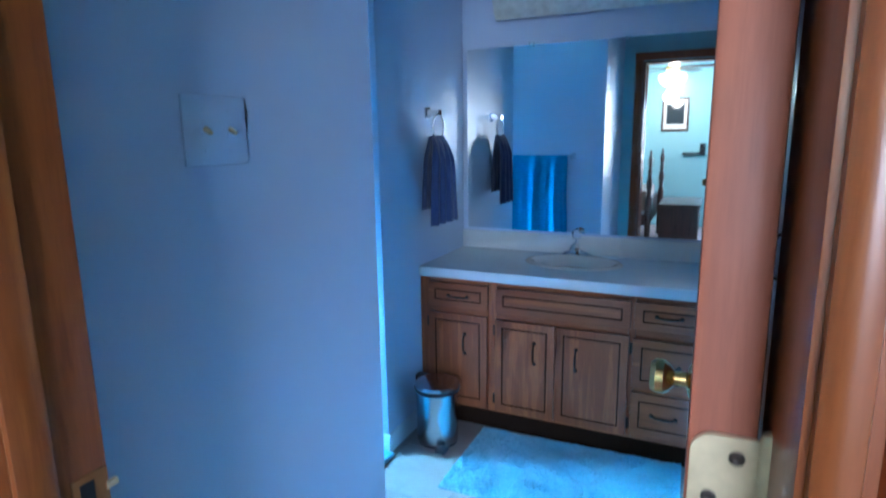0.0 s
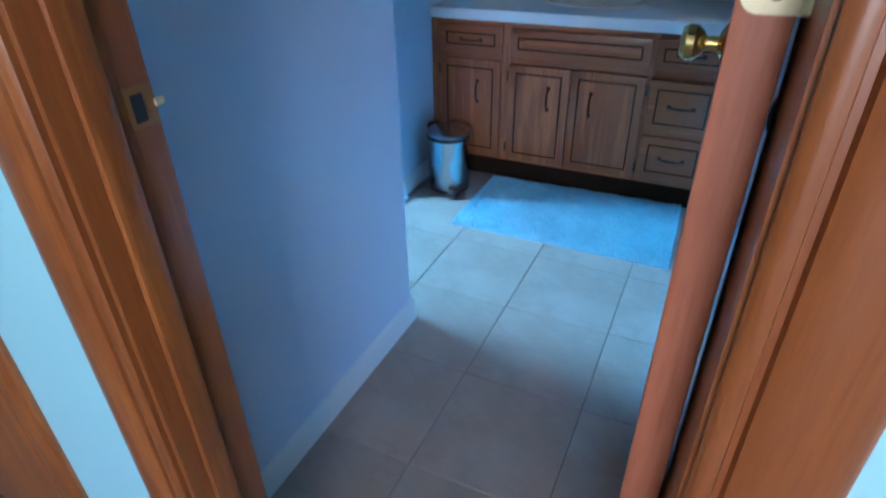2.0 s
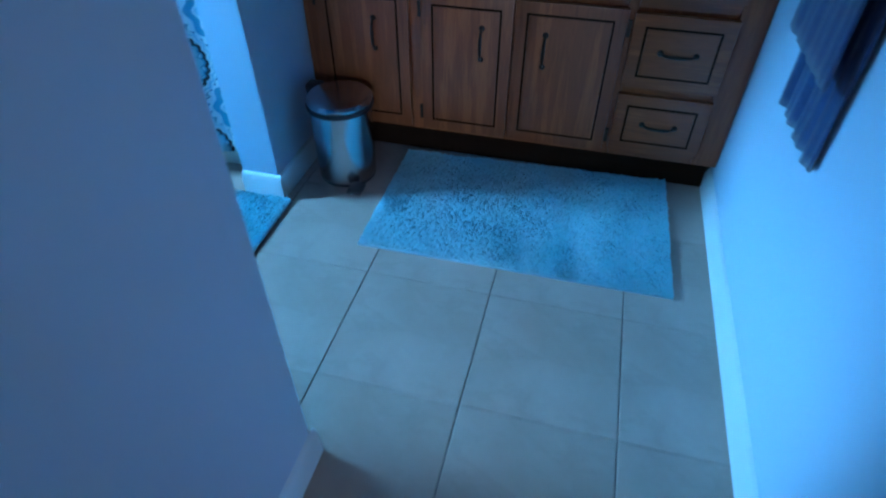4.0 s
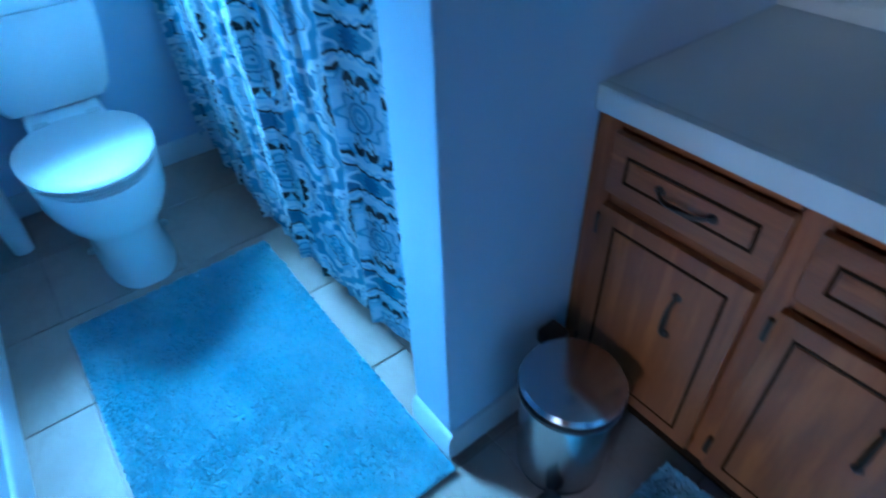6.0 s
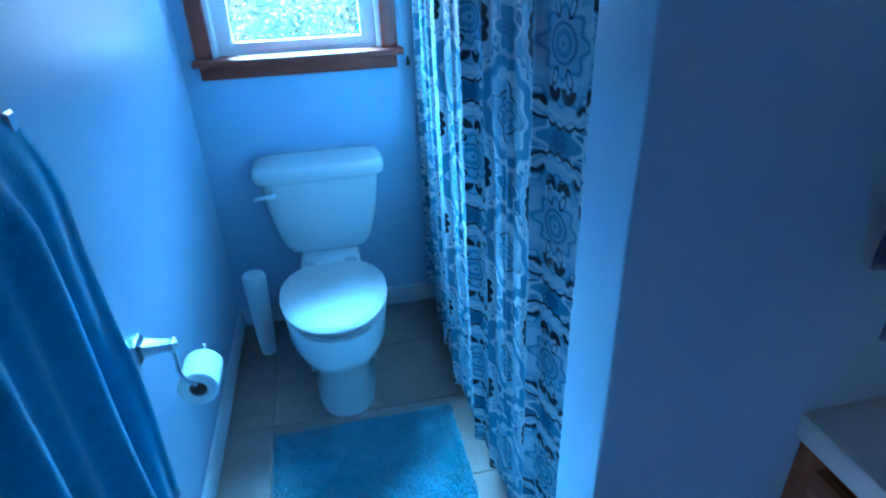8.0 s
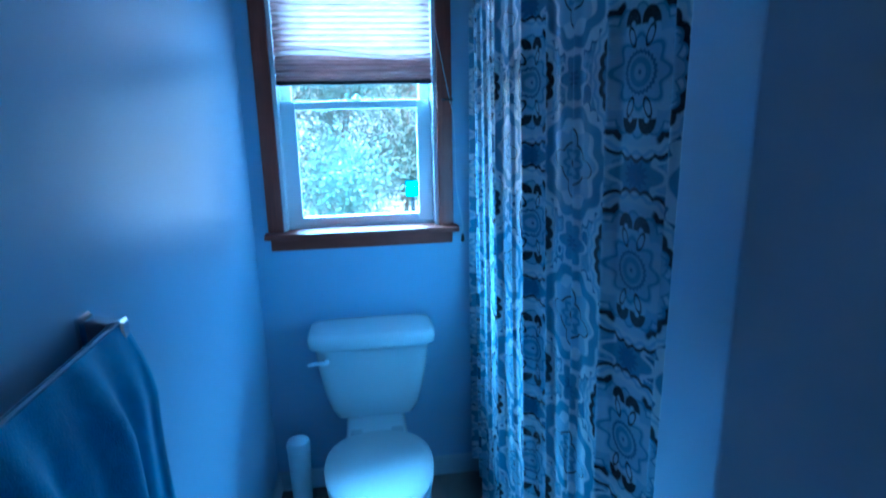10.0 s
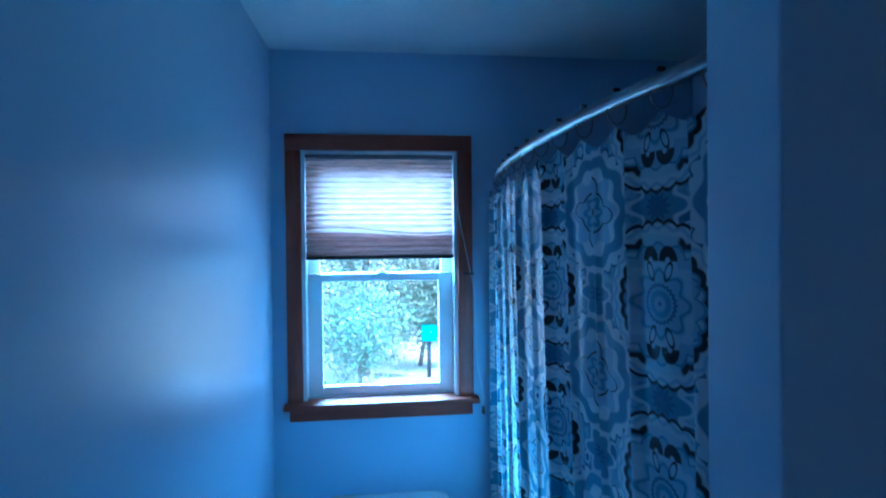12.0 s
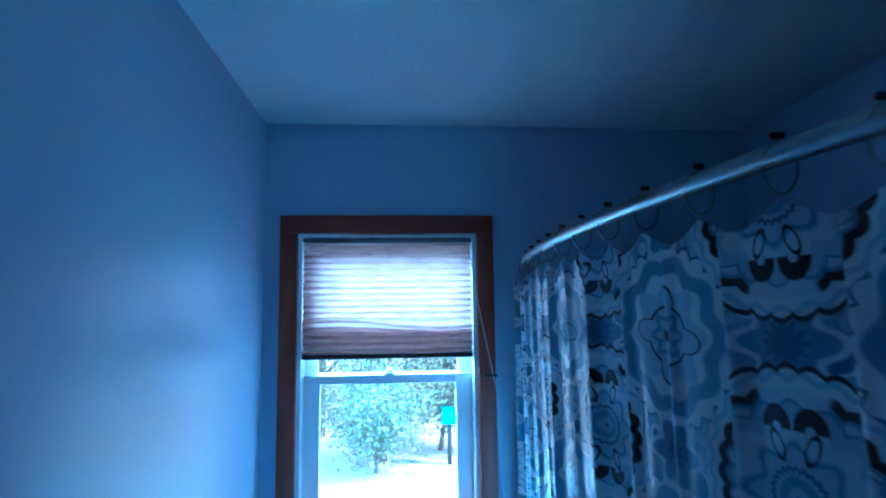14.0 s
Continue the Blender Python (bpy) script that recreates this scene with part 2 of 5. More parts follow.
def curtain_mat(pu=0.437, pv=0.302):
    """Printed satin: large medallions in columns, flowers and drops between them, in metres on the cloth."""
    m, t, b = mat_base("medallion_print_satin")
    tc, sep = t.nodes.new("ShaderNodeTexCoord"), t.nodes.new("ShaderNodeSeparateXYZ")
    t.links.new(tc.outputs["UV"], sep.inputs[0])
    u, v = Nd(t, sep.outputs[0]), Nd(t, sep.outputs[1])

    def cell(du, dv):
        return ((u / pu + du).op("FRACT") - 0.5) * pu, ((v / pv + dv).op("FRACT") - 0.5) * pv

    def polar(x, y, squash):
        xs = x * squash
        return (xs * xs + y * y).op("SQRT"), y.op("ARCTAN2", xs)

    def petals(a, n, phase=0.0):
        return (a * float(n) + phase).op("COSINE")

    x, y = cell(0.0, 0.0)
    r, a = polar(x, y, 0.86)
    hx, hy = cell(0.5, 0.0)
    h, ha = polar(hx, hy, 0.8)
    gx, gy = cell(0.0, 0.5)
    g, ga = polar(gx, gy, 0.8)
    kx, ky = cell(0.5, 0.5)
    k, ka = polar(kx, ky, 0.86)
    white, pale, midc, deep, dark = (0.78, 0.79, 0.80), (0.46, 0.57, 0.66), (0.19, 0.33, 0.46), (0.085, 0.17, 0.28), (0.006, 0.004, 0.004)
    fine = noise_tex(t, 40, 3, coord="UV")
    col = ramp(t, fine, [(0.40, pale), (0.50, midc), (0.62, pale)])
    # scattered drops with pale rims on the ground
    drops = ((u * 86.0).op("SINE") * (v * 74.0).op("SINE") + (u * 41.0 + v * 23.0).op("SINE") * 0.5)
    col = mixc(t, drops.near(-0.42, 0.10, 0.05), col, white)
    col = mixc(t, drops.lt(-0.55, 0.08), col, deep)
    # pale rosettes in the columns between, with drop-shaped leaves
    edge = petals(ka, 14).op("ABSOLUTE") * 0.010 + 0.112
    col = mixc(t, (k - edge).lt(0.0, 0.004), col, white)
    col = mixc(t, (k - edge).near(0.0, 0.0025, 0.002), col, deep)
    col = mixc(t, (k - petals(ka, 10) * 0.006).near(0.090, 0.011, 0.004), col, midc)
    col = mixc(t, (k - petals(ka, 8) * 0.010).lt(0.068, 0.004), col, pale)
    leaf = (petals(ka, 4, 0.6).op("MAXIMUM", 0.0) * 0.026 + 0.040)
    col = mixc(t, (k - leaf).near(0.0, 0.0018, 0.0015), col, dark)
    col = mixc(t, (k - petals(ka, 8) * 0.005).near(0.027, 0.005, 0.003), col, midc)
    col = mixc(t, k.near(0.013, 0.002, 0.002), col, dark)
    # scalloped lozenges half way up both kinds of column
    for rr, aa, size in ((h, ha, 0.036), (g, ga, 0.040)):
        edge = petals(aa, 6) * 0.008 + size
        col = mixc(t, (rr - edge).lt(0.008, 0.003), col, white)
        col = mixc(t, (rr - edge).lt(0.0, 0.003), col, midc)
        col = mixc(t, (rr - (petals(aa, 12) * 0.004 + size * 0.5)).lt(0.0, 0.003), col, deep)
    # the medallion: pale field, scalloped dark border, dark caps above and below, drops and a rosette
    col = mixc(t, r.lt(0.126, 0.003), col, white)
    field = (0.66, 0.71, 0.76)
    col = mixc(t, r.lt(0.108, 0.004), col, field)
    col = mixc(t, (r - petals(a, 8).op("ABSOLUTE") * 0.012).near(0.072, 0.009, 0.003), col, pale)
    col = mixc(t, (r - petals(a, 8).op("ABSOLUTE") * 0.012).near(0.083, 0.0022, 0.002), col, midc)
    col = mixc(t, (r - petals(a, 26) * 0.003).near(0.119, 0.003, 0.002), col, pale)
    sides = (a.op("COSINE").op("ABSOLUTE") * -1.0).lt(-0.36, 0.05)
    col = mixc(t, (r - petals(a, 13).op("ABSOLUTE") * 0.008).near(0.094, 0.0062, 0.003) * sides, col, midc)
    col = mixc(t, (r - petals(a, 13).op("ABSOLUTE") * 0.006).near(0.099, 0.0050, 0.002) * sides, col, dark)
    ax_, ay_ = x.op("ABSOLUTE") - 0.0205, y.op("ABSOLUTE") - 0.067
    cap = (ax_ * ax_ * 1.0 + ay_ * ay_ * 0.72).op("SQRT").lt(0.0195, 0.002) * (ay_ * -1.0).lt(0.001, 0.002)
    col = mixc(t, cap, col, dark)
    notch = (ax_ * ax_ + ay_ * ay_).op("SQRT").lt(0.0055, 0.002)
    col = mixc(t, notch, col, field)
    dx, dy = x.op("ABSOLUTE") - 0.021, y.op("ABSOLUTE") - 0.050
    lean, along = dx * 0.9 - dy * 0.42, dx * 0.42 + dy * 0.9
    drop = (lean * lean * 4.5 + along * along).op("SQRT")
    ring_ = (r - petals(a, 8) * 0.006)
    col = mixc(t, ring_.lt(0.053, 0.003), col, pale)
    col = mixc(t, ring_.near(0.047, 0.003, 0.002), col, midc)
    col = mixc(t, (r - petals(a, 24) * 0.0016).near(0.029, 0.0026, 0.002), col, deep)
    col = mixc(t, r.near(0.017, 0.005, 0.003), col, midc)
    col = mixc(t, r.lt(0.0035, 0.002), col, deep)
    col = mixc(t, drop.near(0.0145, 0.0026, 0.0015), col, dark)
    # a band of beads above and below each medallion
    bead = (y.op("ABSOLUTE") + x * x * 3.2 - (x * 115.0).op("COSINE").op("ABSOLUTE") * 0.006).near(0.124, 0.003, 0.002) * x.op("ABSOLUTE").lt(0.070, 0.006)
    col = mixc(t, bead, col, dark)
    worn = noise_tex(t, 180, 2, coord="UV")
    col = mixc(t, 0.06, col, ramp(t, worn, [(0.3, deep), (0.7, white)]))
    t.links.new(col, b.inputs["Base Color"])
    b.inputs["Roughness"].default_value, b.inputs["Sheen Weight"].default_value = 0.23, 0.0
    bump(t, b, worn, 0.12, 0.0008)
    tr, mx = t.nodes.new("ShaderNodeBsdfTranslucent"), t.nodes.new("ShaderNodeMixShader")
    t.links.new(col, tr.inputs["Color"])
    mx.inputs[0].default_value = 0.24
    t.links.new(b.outputs[0], mx.inputs[1])
    t.links.new(tr.outputs[0], mx.inputs[2])
    t.links.new(mx.outputs[0], t.nodes["Material Output"].inputs["Surface"])
    return m


def glow(name, c, strength):
    m, t, b = mat_base(name)
    b.inputs["Base Color"].default_value = (*c, 1)
    b.inputs["Emission Color"].default_value, b.inputs["Emission Strength"].default_value = (*c, 1), strength
    return m


NICKEL = plain("brushed_nickel", (0.24, 0.25, 0.27), 0.45, 1.0, scale=6, vary=0.05, relief=0)
STRIKE = plain("tarnished_brass", (0.32, 0.14, 0.045), 0.5, 0.5, vary=0.3)
TILE, BLIND, CURTAIN = tile_mat(), blind_mat(), curtain_mat()
BULB = glow("lit_lamp_glass", (1.0, 0.84, 0.62), 0.40)

# ---- mesh helpers ----
def box(bm, x0, x1, y0, y1, z0, z1, bevel=0.0, seg=2):
    made = bmesh.ops.create_cube(bm, size=1.0)["verts"]
    for v in made:
        v.co = Vector(((x0 + x1) / 2 + v.co.x * (x1 - x0), (y0 + y1) / 2 + v.co.y * (y1 - y0), (z0 + z1) / 2 + v.co.z * (z1 - z0)))
    if bevel:
        edges = list({e for v in made for e in v.link_edges})
        bmesh.ops.bevel(bm, geom=edges, offset=bevel, segments=seg, affect="EDGES", profile=0.6)
    return bm


def boxed(*args, **kw):
    return box(bmesh.new(), *args, **kw)


def loft(bm, rings, cap=True, closed=True):
    """Rings of equally many points, joined by quads."""
    rows = [[bm.verts.new(p) for p in r] for r in rings]
    n = len(rows[0])
    for a, c in zip(rows, rows[1:]):
        for k in range(n if closed else n - 1):
            bm.faces.new((a[k], a[(k + 1) % n], c[(k + 1) % n], c[k]))
    if cap:
        bm.faces.new(rows[0][::-1])
        bm.faces.new(rows[-1])
    return bm


def ring(cx, cy, z, rx, ry, n=40, power=2.0, egg=0.0):
    pts = []
    for k in range(n):
        a = 2 * math.pi * k / n
        c, s = math.cos(a), math.sin(a)
        px = math.copysign(abs(c) ** (2 / power), c)
        py = math.copysign(abs(s) ** (2 / power), s)
        pts.append((cx + rx * px, cy + ry * py * (1 - egg * px), z))
    return pts


def lathe(profile, at=(0, 0, 0), axis="z", n=28):
    """A turned body: profile of (radius, height)."""
    bm = bmesh.new()
    loft(bm, [[(r * math.cos(2 * math.pi * k / n), r * math.sin(2 * math.pi * k / n), h) for k in range(n)] for r, h in profile])
    turn = {"z": Matrix(), "x": Matrix.Rotation(radians(90), 4, "Y"), "y": Matrix.Rotation(radians(-90), 4, "X"),
            "-x": Matrix.Rotation(radians(-90), 4, "Y"), "-y": Matrix.Rotation(radians(90), 4, "X")}[axis]
    bm.transform(Matrix.Translation(at) @ turn)
    return bm


def tube(bm, pts, radius, n=12):
    """A round bar along a line of points."""
    pts = [Vector(p) for p in pts]
    rings = []
    side = None
    for k, p in enumerate(pts):
        d = (pts[min(k + 1, len(pts) - 1)] - pts[max(k - 1, 0)]).normalized()
        if side is None:
            side = d.orthogonal().normalized()
        side = (side - d * side.dot(d)).normalized()
        up = d.cross(side)
        r = radius(k / (len(pts) - 1)) if callable(radius) else radius
        rings.append([p + side * (r * math.cos(2 * math.pi * j / n)) + up * (r * math.sin(2 * math.pi * j / n)) for j in range(n)])
    return loft(bm, rings)


def curve_pts(ctrl, n=24):
    """Points along a smooth line through the control points."""
    ctrl = [Vector(c) for c in ctrl]
    ext = [ctrl[0] * 2 - ctrl[1], *ctrl, ctrl[-1] * 2 - ctrl[-2]]
    out = []
    for i in range(1, len(ext) - 2):
        a, b, c, d = ext[i - 1:i + 3]
        for k in range(n):
            t = k / n
            out.append(0.5 * ((2 * b) + (c - a) * t + (2 * a - 5 * b + 4 * c - d) * t * t + (3 * b - a - 3 * c + d) * t ** 3))
    return out + [ctrl[-1]]


def mesh_of(name, bm, material, smooth=None):
    me = bpy.data.meshes.new(name)
    bmesh.ops.recalc_face_normals(bm, faces=bm.faces[:])
    bm.to_mesh(me)
    bm.free()
    me.materials.append(material)
    if smooth is not None:
        me.shade_smooth()
        me.set_sharp_from_angle(angle=radians(smooth))
    return me


def thing(name, base, label, category, group="", kind=""):
    ob = new(name)
    ob.location, ob.empty_display_size = base, 0.05
    return tagged(ob, label, category, group, kind)


def part(name, bm, material, parent, label="", smooth=28):
    """One mesh, drawn in world metres, under a thing or a part."""
    ob = new(name, mesh_of(name, bm, material, smooth))
    ob.parent = parent
    top = parent
    while top.parent:
        top = top.parent
    if parent == top:
        ob.location = -Vector(top.location) if top.type == "EMPTY" else (0, 0, 0)
    return tagged(ob, label)


def solo(name, bm, material, base, label, category, group="", kind="", smooth=35):
    bm.transform(Matrix.Translation(-Vector(base)))
    ob = new(name, mesh_of(name, bm, material, smooth))
    ob.location = base
    return tagged(ob, label, category, group, kind)


def built(name, bm, material, label, category, smooth=None):
    """A piece of the setting, in world metres."""
    ob = new(name, mesh_of(name, bm, material, smooth))
    return tagged(ob, label, category, "", "structure")


# ---- large structure ----
CEILING = 2.455
EAST, WEST, NORTH = 0.374, -2.69, 3.505      # faces of the bathroom walls
SWITCH_X, CORNER_Y = -0.507, 1.775           # the wall with the light switch, and its corner
STUB_X0, STUB_X1, STUB_Y = -1.117, -0.988, 2.60
DOOR_Y0, DOOR_Y1 = 0.752, 0.870             # the wall with the door
OPEN_X0, OPEN_X1, OPEN_Z = -0.332, 0.332, 2.06
WIN_Y0, WIN_Y1, WIN_Z0, WIN_Z1 = 1.928, 2.522, 1.12, 2.078

built("wall_east", boxed(EAST, EAST + 0.12, DOOR_Y1, NORTH + 0.12, -0.02, CEILING), WALL_BATH, "pale blue painted bathroom wall behind the open door", "wall")
built("wall_north", boxed(WEST - 0.14, EAST, NORTH, NORTH + 0.12, -0.02, CEILING), WALL_BATH, "pale blue painted wall behind the vanity and tub", "wall")

bm = bmesh.new()
box(bm, WEST - 0.14, WEST, 1.70, WIN_Y0, -0.02, CEILING)
box(bm, WEST - 0.14, WEST, WIN_Y1, NORTH, -0.02, CEILING)
box(bm, WEST - 0.14, WEST, WIN_Y0, WIN_Y1, -0.02, WIN_Z0)
box(bm, WEST - 0.14, WEST, WIN_Y0, WIN_Y1, WIN_Z1, CEILING)
built("wall_west", bm, WALL_BATH, "satin blue painted wall around the bathroom window", "wall")

# the block between the entry passage and the toilet alcove, its alcove face a little out of square
bm = bmesh.new()
outline = [(SWITCH_X, DOOR_Y1), (SWITCH_X, CORNER_Y), (WEST, 1.815), (WEST - 0.14, 1.815), (WEST - 0.14, 1.69), (SWITCH_X - 0.12, 1.59), (SWITCH_X - 0.12, DOOR_Y1)]
loft(bm, [[(x, y, z) for x, y in outline] for z in (-0.02, CEILING)])
built("wall_south", bm, WALL_BATH, "satin blue painted wall with light switch and towel bar", "wall")

built("wall_stub", boxed(STUB_X0, STUB_X1, STUB_Y, NORTH, -0.02, CEILING, bevel=0.004), WALL_BATH, "blue painted partition between the tub and the vanity", "wall")

bm = bmesh.new()
box(bm, -3.2, OPEN_X0, DOOR_Y0, DOOR_Y1, -0.02, CEILING)
box(bm, OPEN_X1, 2.6, DOOR_Y0, DOOR_Y1, -0.02, CEILING)
box(bm, OPEN_X0, OPEN_X1, DOOR_Y0, DOOR_Y1, OPEN_Z, CEILING)
built("wall_door", bm, WALL_BED, "aqua painted wall with the bathroom doorway", "wall")

BED_S, BED_W, BED_E = -3.20, -3.2, 2.6
bm = bmesh.new()
box(bm, BED_W, 0.6, BED_S - 0.12, BED_S, -0.02, CEILING)
box(bm, 1.9, BED_E, BED_S - 0.12, BED_S, -0.02, CEILING)
box(bm, 0.6, 1.9, BED_S - 0.12, BED_S, -0.02, 0.85)
box(bm, 0.6, 1.9, BED_S - 0.12, BED_S, 2.1, CEILING)
built("wall_bedroom_south", bm, WALL_BED, "aqua painted far wall of the bedroom", "wall")
built("wall_bedroom_west", boxed(BED_W - 0.12, BED_W, BED_S - 0.12, DOOR_Y1, -0.02, CEILING), WALL_BED, "aqua painted side wall of the bedroom", "wall")
built("wall_bedroom_east", boxed(BED_E, BED_E + 0.12, BED_S - 0.12, DOOR_Y1, -0.02, CEILING), WALL_BED, "aqua painted side wall of the bedroom", "wall")

built("ceiling", boxed(WEST - 0.14, EAST + 0.12, DOOR_Y1 - 0.06, NORTH + 0.12, CEILING, CEILING + 0.1), CEIL, "white textured bathroom ceiling", "ceiling")
built("ceiling_bedroom", boxed(BED_W - 0.12, BED_E + 0.12, BED_S - 0.12, DOOR_Y1 - 0.06, CEILING, CEILING + 0.1), CEIL, "white textured bedroom ceiling", "ceiling")
built("floor_bedroom", boxed(BED_W - 0.12, BED_E + 0.12, BED_S - 0.12, 0.812, -0.1, 0.004), CARPET, "brown mauve bedroom carpet", "carpet")
floor = built("floor", boxed(WEST - 0.14, EAST + 0.12, 0.812, NORTH + 0.12, -0.1, -0.004), GROUT, "beige ceramic tile floor with dark thin joints", "floor")


# ---- baseboards and door casing ----
def baseboard(name, x0, y0, x1, y1, h=0.085, d=0.014, material=TRIM_WHITE):
    """A moulded skirting from one point to another; it stands to the left of that line."""
    a, b = Vector((x0, y0, 0)), Vector((x1, y1, 0))
    out = Vector((-(b - a).y, (b - a).x, 0)).normalized()
    prof = [(0, 0), (d, 0), (d, h * 0.72), (d * 0.75, h * 0.80), (d * 0.7, h * 0.88), (d * 0.35, h * 0.97), (0, h)]
    bm = loft(bmesh.new(), [[p + out * q + Vector((0, 0, z)) for q, z in prof] for p in (a, b)])
    return built(name, bm, material, "white painted moulded baseboard", "baseboard", 40)


baseboard("baseboard_switch", SWITCH_X, CORNER_Y + 0.014, SWITCH_X, DOOR_Y1 + 0.02)
baseboard("baseboard_alcove", WEST + 0.014, 1.815, SWITCH_X, CORNER_Y)
baseboard("baseboard_window", WEST, 2.70, WEST, 1.815)
baseboard("baseboard_stub_end", STUB_X1 + 0.012, STUB_Y, STUB_X0, STUB_Y)
baseboard("baseboard_stub_side", STUB_X1, 2.99, STUB_X1, STUB_Y)
baseboard("baseboard_east", EAST, DOOR_Y1, EAST, 3.0)
baseboard("baseboard_bedroom", -0.432, DOOR_Y0, -0.676, DOOR_Y0)
baseboard("baseboard_bedroom_right", 2.5, DOOR_Y0, 0.42, DOOR_Y0)


def casing(name, outline, y_wall, out, z0, z1, parent, label=""):
    """Upright casing: a stepped and rounded profile between two x, proud of the wall by its depths."""
    bm = loft(bmesh.new(), [[(x, y_wall + out * d, z) for x, d in outline] for z in (z0, z1)])
    return part(name, bm, DOOR_WOOD, parent, label, 30)


door_frame = thing("door_1", (OPEN_X0, DOOR_Y0, 0), "orange varnished pine door frame with rounded casing", "door frame", kind="structure")


def casing_profile(x_in, x_out):
    w = x_out - x_in
    return [(x_in, 0), (x_in, 0.012), (x_in + w * 0.04, 0.0155), (x_in + w * 0.10, 0.017), (x_in + w * 0.17, 0.0155), (x_in + w * 0.19, 0.009), (x_in + w * 0.24, 0.009), (x_in + w * 0.26, 0.016),
            (x_in + w * 0.34, 0.0195), (x_in + w * 0.5, 0.0215), (x_in + w * 0.75, 0.019), (x_in + w * 0.94, 0.013), (x_out, 0.008), (x_out, 0)]


for xi, xo in ((OPEN_X0 + 0.006, OPEN_X0 - 0.100), (OPEN_X1 - 0.008, OPEN_X1 + 0.085)):
    casing("casing", casing_profile(xi, xo), DOOR_Y0, -1, 0, OPEN_Z + 0.005, door_frame)
casing("casing", casing_profile(OPEN_X0 - 0.006, OPEN_X0 - 0.078), DOOR_Y1, 1, 0, OPEN_Z + 0.005, door_frame)
part("head_casing", boxed(OPEN_X0 - 0.08, OPEN_X1 + 0.08, DOOR_Y0 - 0.018, DOOR_Y0, OPEN_Z + 0.006, OPEN_Z + 0.075, bevel=0.005), DOOR_WOOD, door_frame)
part("head_casing", boxed(OPEN_X0 - 0.08, EAST - 0.003, DOOR_Y1, DOOR_Y1 + 0.018, OPEN_Z + 0.006, OPEN_Z + 0.075, bevel=0.005), DOOR_WOOD, door_frame)
for x0, x1 in ((OPEN_X0 - 0.004, OPEN_X0 + 0.014), (OPEN_X1 - 0.012, OPEN_X1 + 0.004)):
    part("jamb", boxed(x0, x1, DOOR_Y0 - 0.004, DOOR_Y1 + 0.006, 0, OPEN_Z, bevel=0.003), DOOR_WOOD, door_frame)
part("head_jamb", boxed(OPEN_X0 + 0.014, OPEN_X1 - 0.014, DOOR_Y0 - 0.004, DOOR_Y1 + 0.006, OPEN_Z - 0.018, OPEN_Z, bevel=0.003), DOOR_WOOD, door_frame)
part("stop", boxed(OPEN_X0 + 0.014, OPEN_X0 + 0.026, DOOR_Y0 + 0.026, DOOR_Y0 + 0.066, 0, OPEN_Z - 0.018, bevel=0.006), DOOR_WOOD, door_frame)
strike = part("strike_plate", boxed(OPEN_X0 + 0.014, OPEN_X0 + 0.0165, DOOR_Y1 - 0.036, DOOR_Y1 + 0.004, 1.022, 1.070, bevel=0.0008), STRIKE, door_frame, "tarnished brass strike plate")
# no recess is cut: a raised black block paints the hole's darkness
part("latch_hole_shade", boxed(OPEN_X0 + 0.0166, OPEN_X0 + 0.0176, DOOR_Y1 - 0.029, DOOR_Y1 - 0.013, 1.029, 1.062, bevel=0.0004), BLACK, strike)
part("strike_lip", tube(bmesh.new(), [(OPEN_X0 + 0.016, DOOR_Y1 + 0.001 + 0.003 * k, 1.046) for k in range(5)], 0.005, 8), HINGEM, strike)

# the door, open into the room beside the east wall
DX0, DX1, DYA, DYB = 0.279, 0.314, 0.827, 1.500
door = thing("door_2", (0, 0, 0), "varnished brown wooden door standing open against the wall", "door", kind="structure")
bm = boxed(DX0, DX1, DYA, DYB, 0.012, 2.035, bevel=0.003)
part("leaf", bm, DOOR_EDGE, door)
for z0, z1 in ((1.186, 1.266), (0.20, 0.29), (1.78, 1.87)):
    plate = bmesh.new()
    pts = []
    for cx, cz, a0 in ((DX0 + 0.014, z1 - 0.012, 90), (DX0 + 0.014, z0 + 0.012, 180)):
        for k in range(7):
            a = radians(a0 + 15 * k)
            pts.append((cx + 0.012 * math.cos(a), cz + 0.012 * math.sin(a)))
    pts += [(DX1 + 0.004, z0), (DX1 + 0.004, z1)]
    loft(plate, [[(x, y, z) for x, z in pts] for y in (DYA - 0.0028, DYA)])
    hinge = part("hinge", plate, HINGEM, door, "rounded dull brass hinge leaf with screws")
    for sx, sz in ((DX0 + 0.0255, z1 - 0.012), (DX0 + 0.013, (z0 + z1) / 2 + 0.002), (DX0 + 0.022, z0 + 0.012)):
        part("screw", lathe([(0.0042, 0), (0.0042, 0.0008), (0.0028, 0.0012), (0.0008, 0.0006)], (sx, DYA - 0.0027, sz), "-y", 14), PULL, hinge)
    part("pin", lathe([(0.003, 0), (0.0058, 0.002), (0.0058, z1 - z0), (0.004, z1 - z0 + 0.004), (0.002, z1 - z0 + 0.005)], (DX1 + 0.006, DYA - 0.001, z0), "z", 14), HINGEM, hinge)
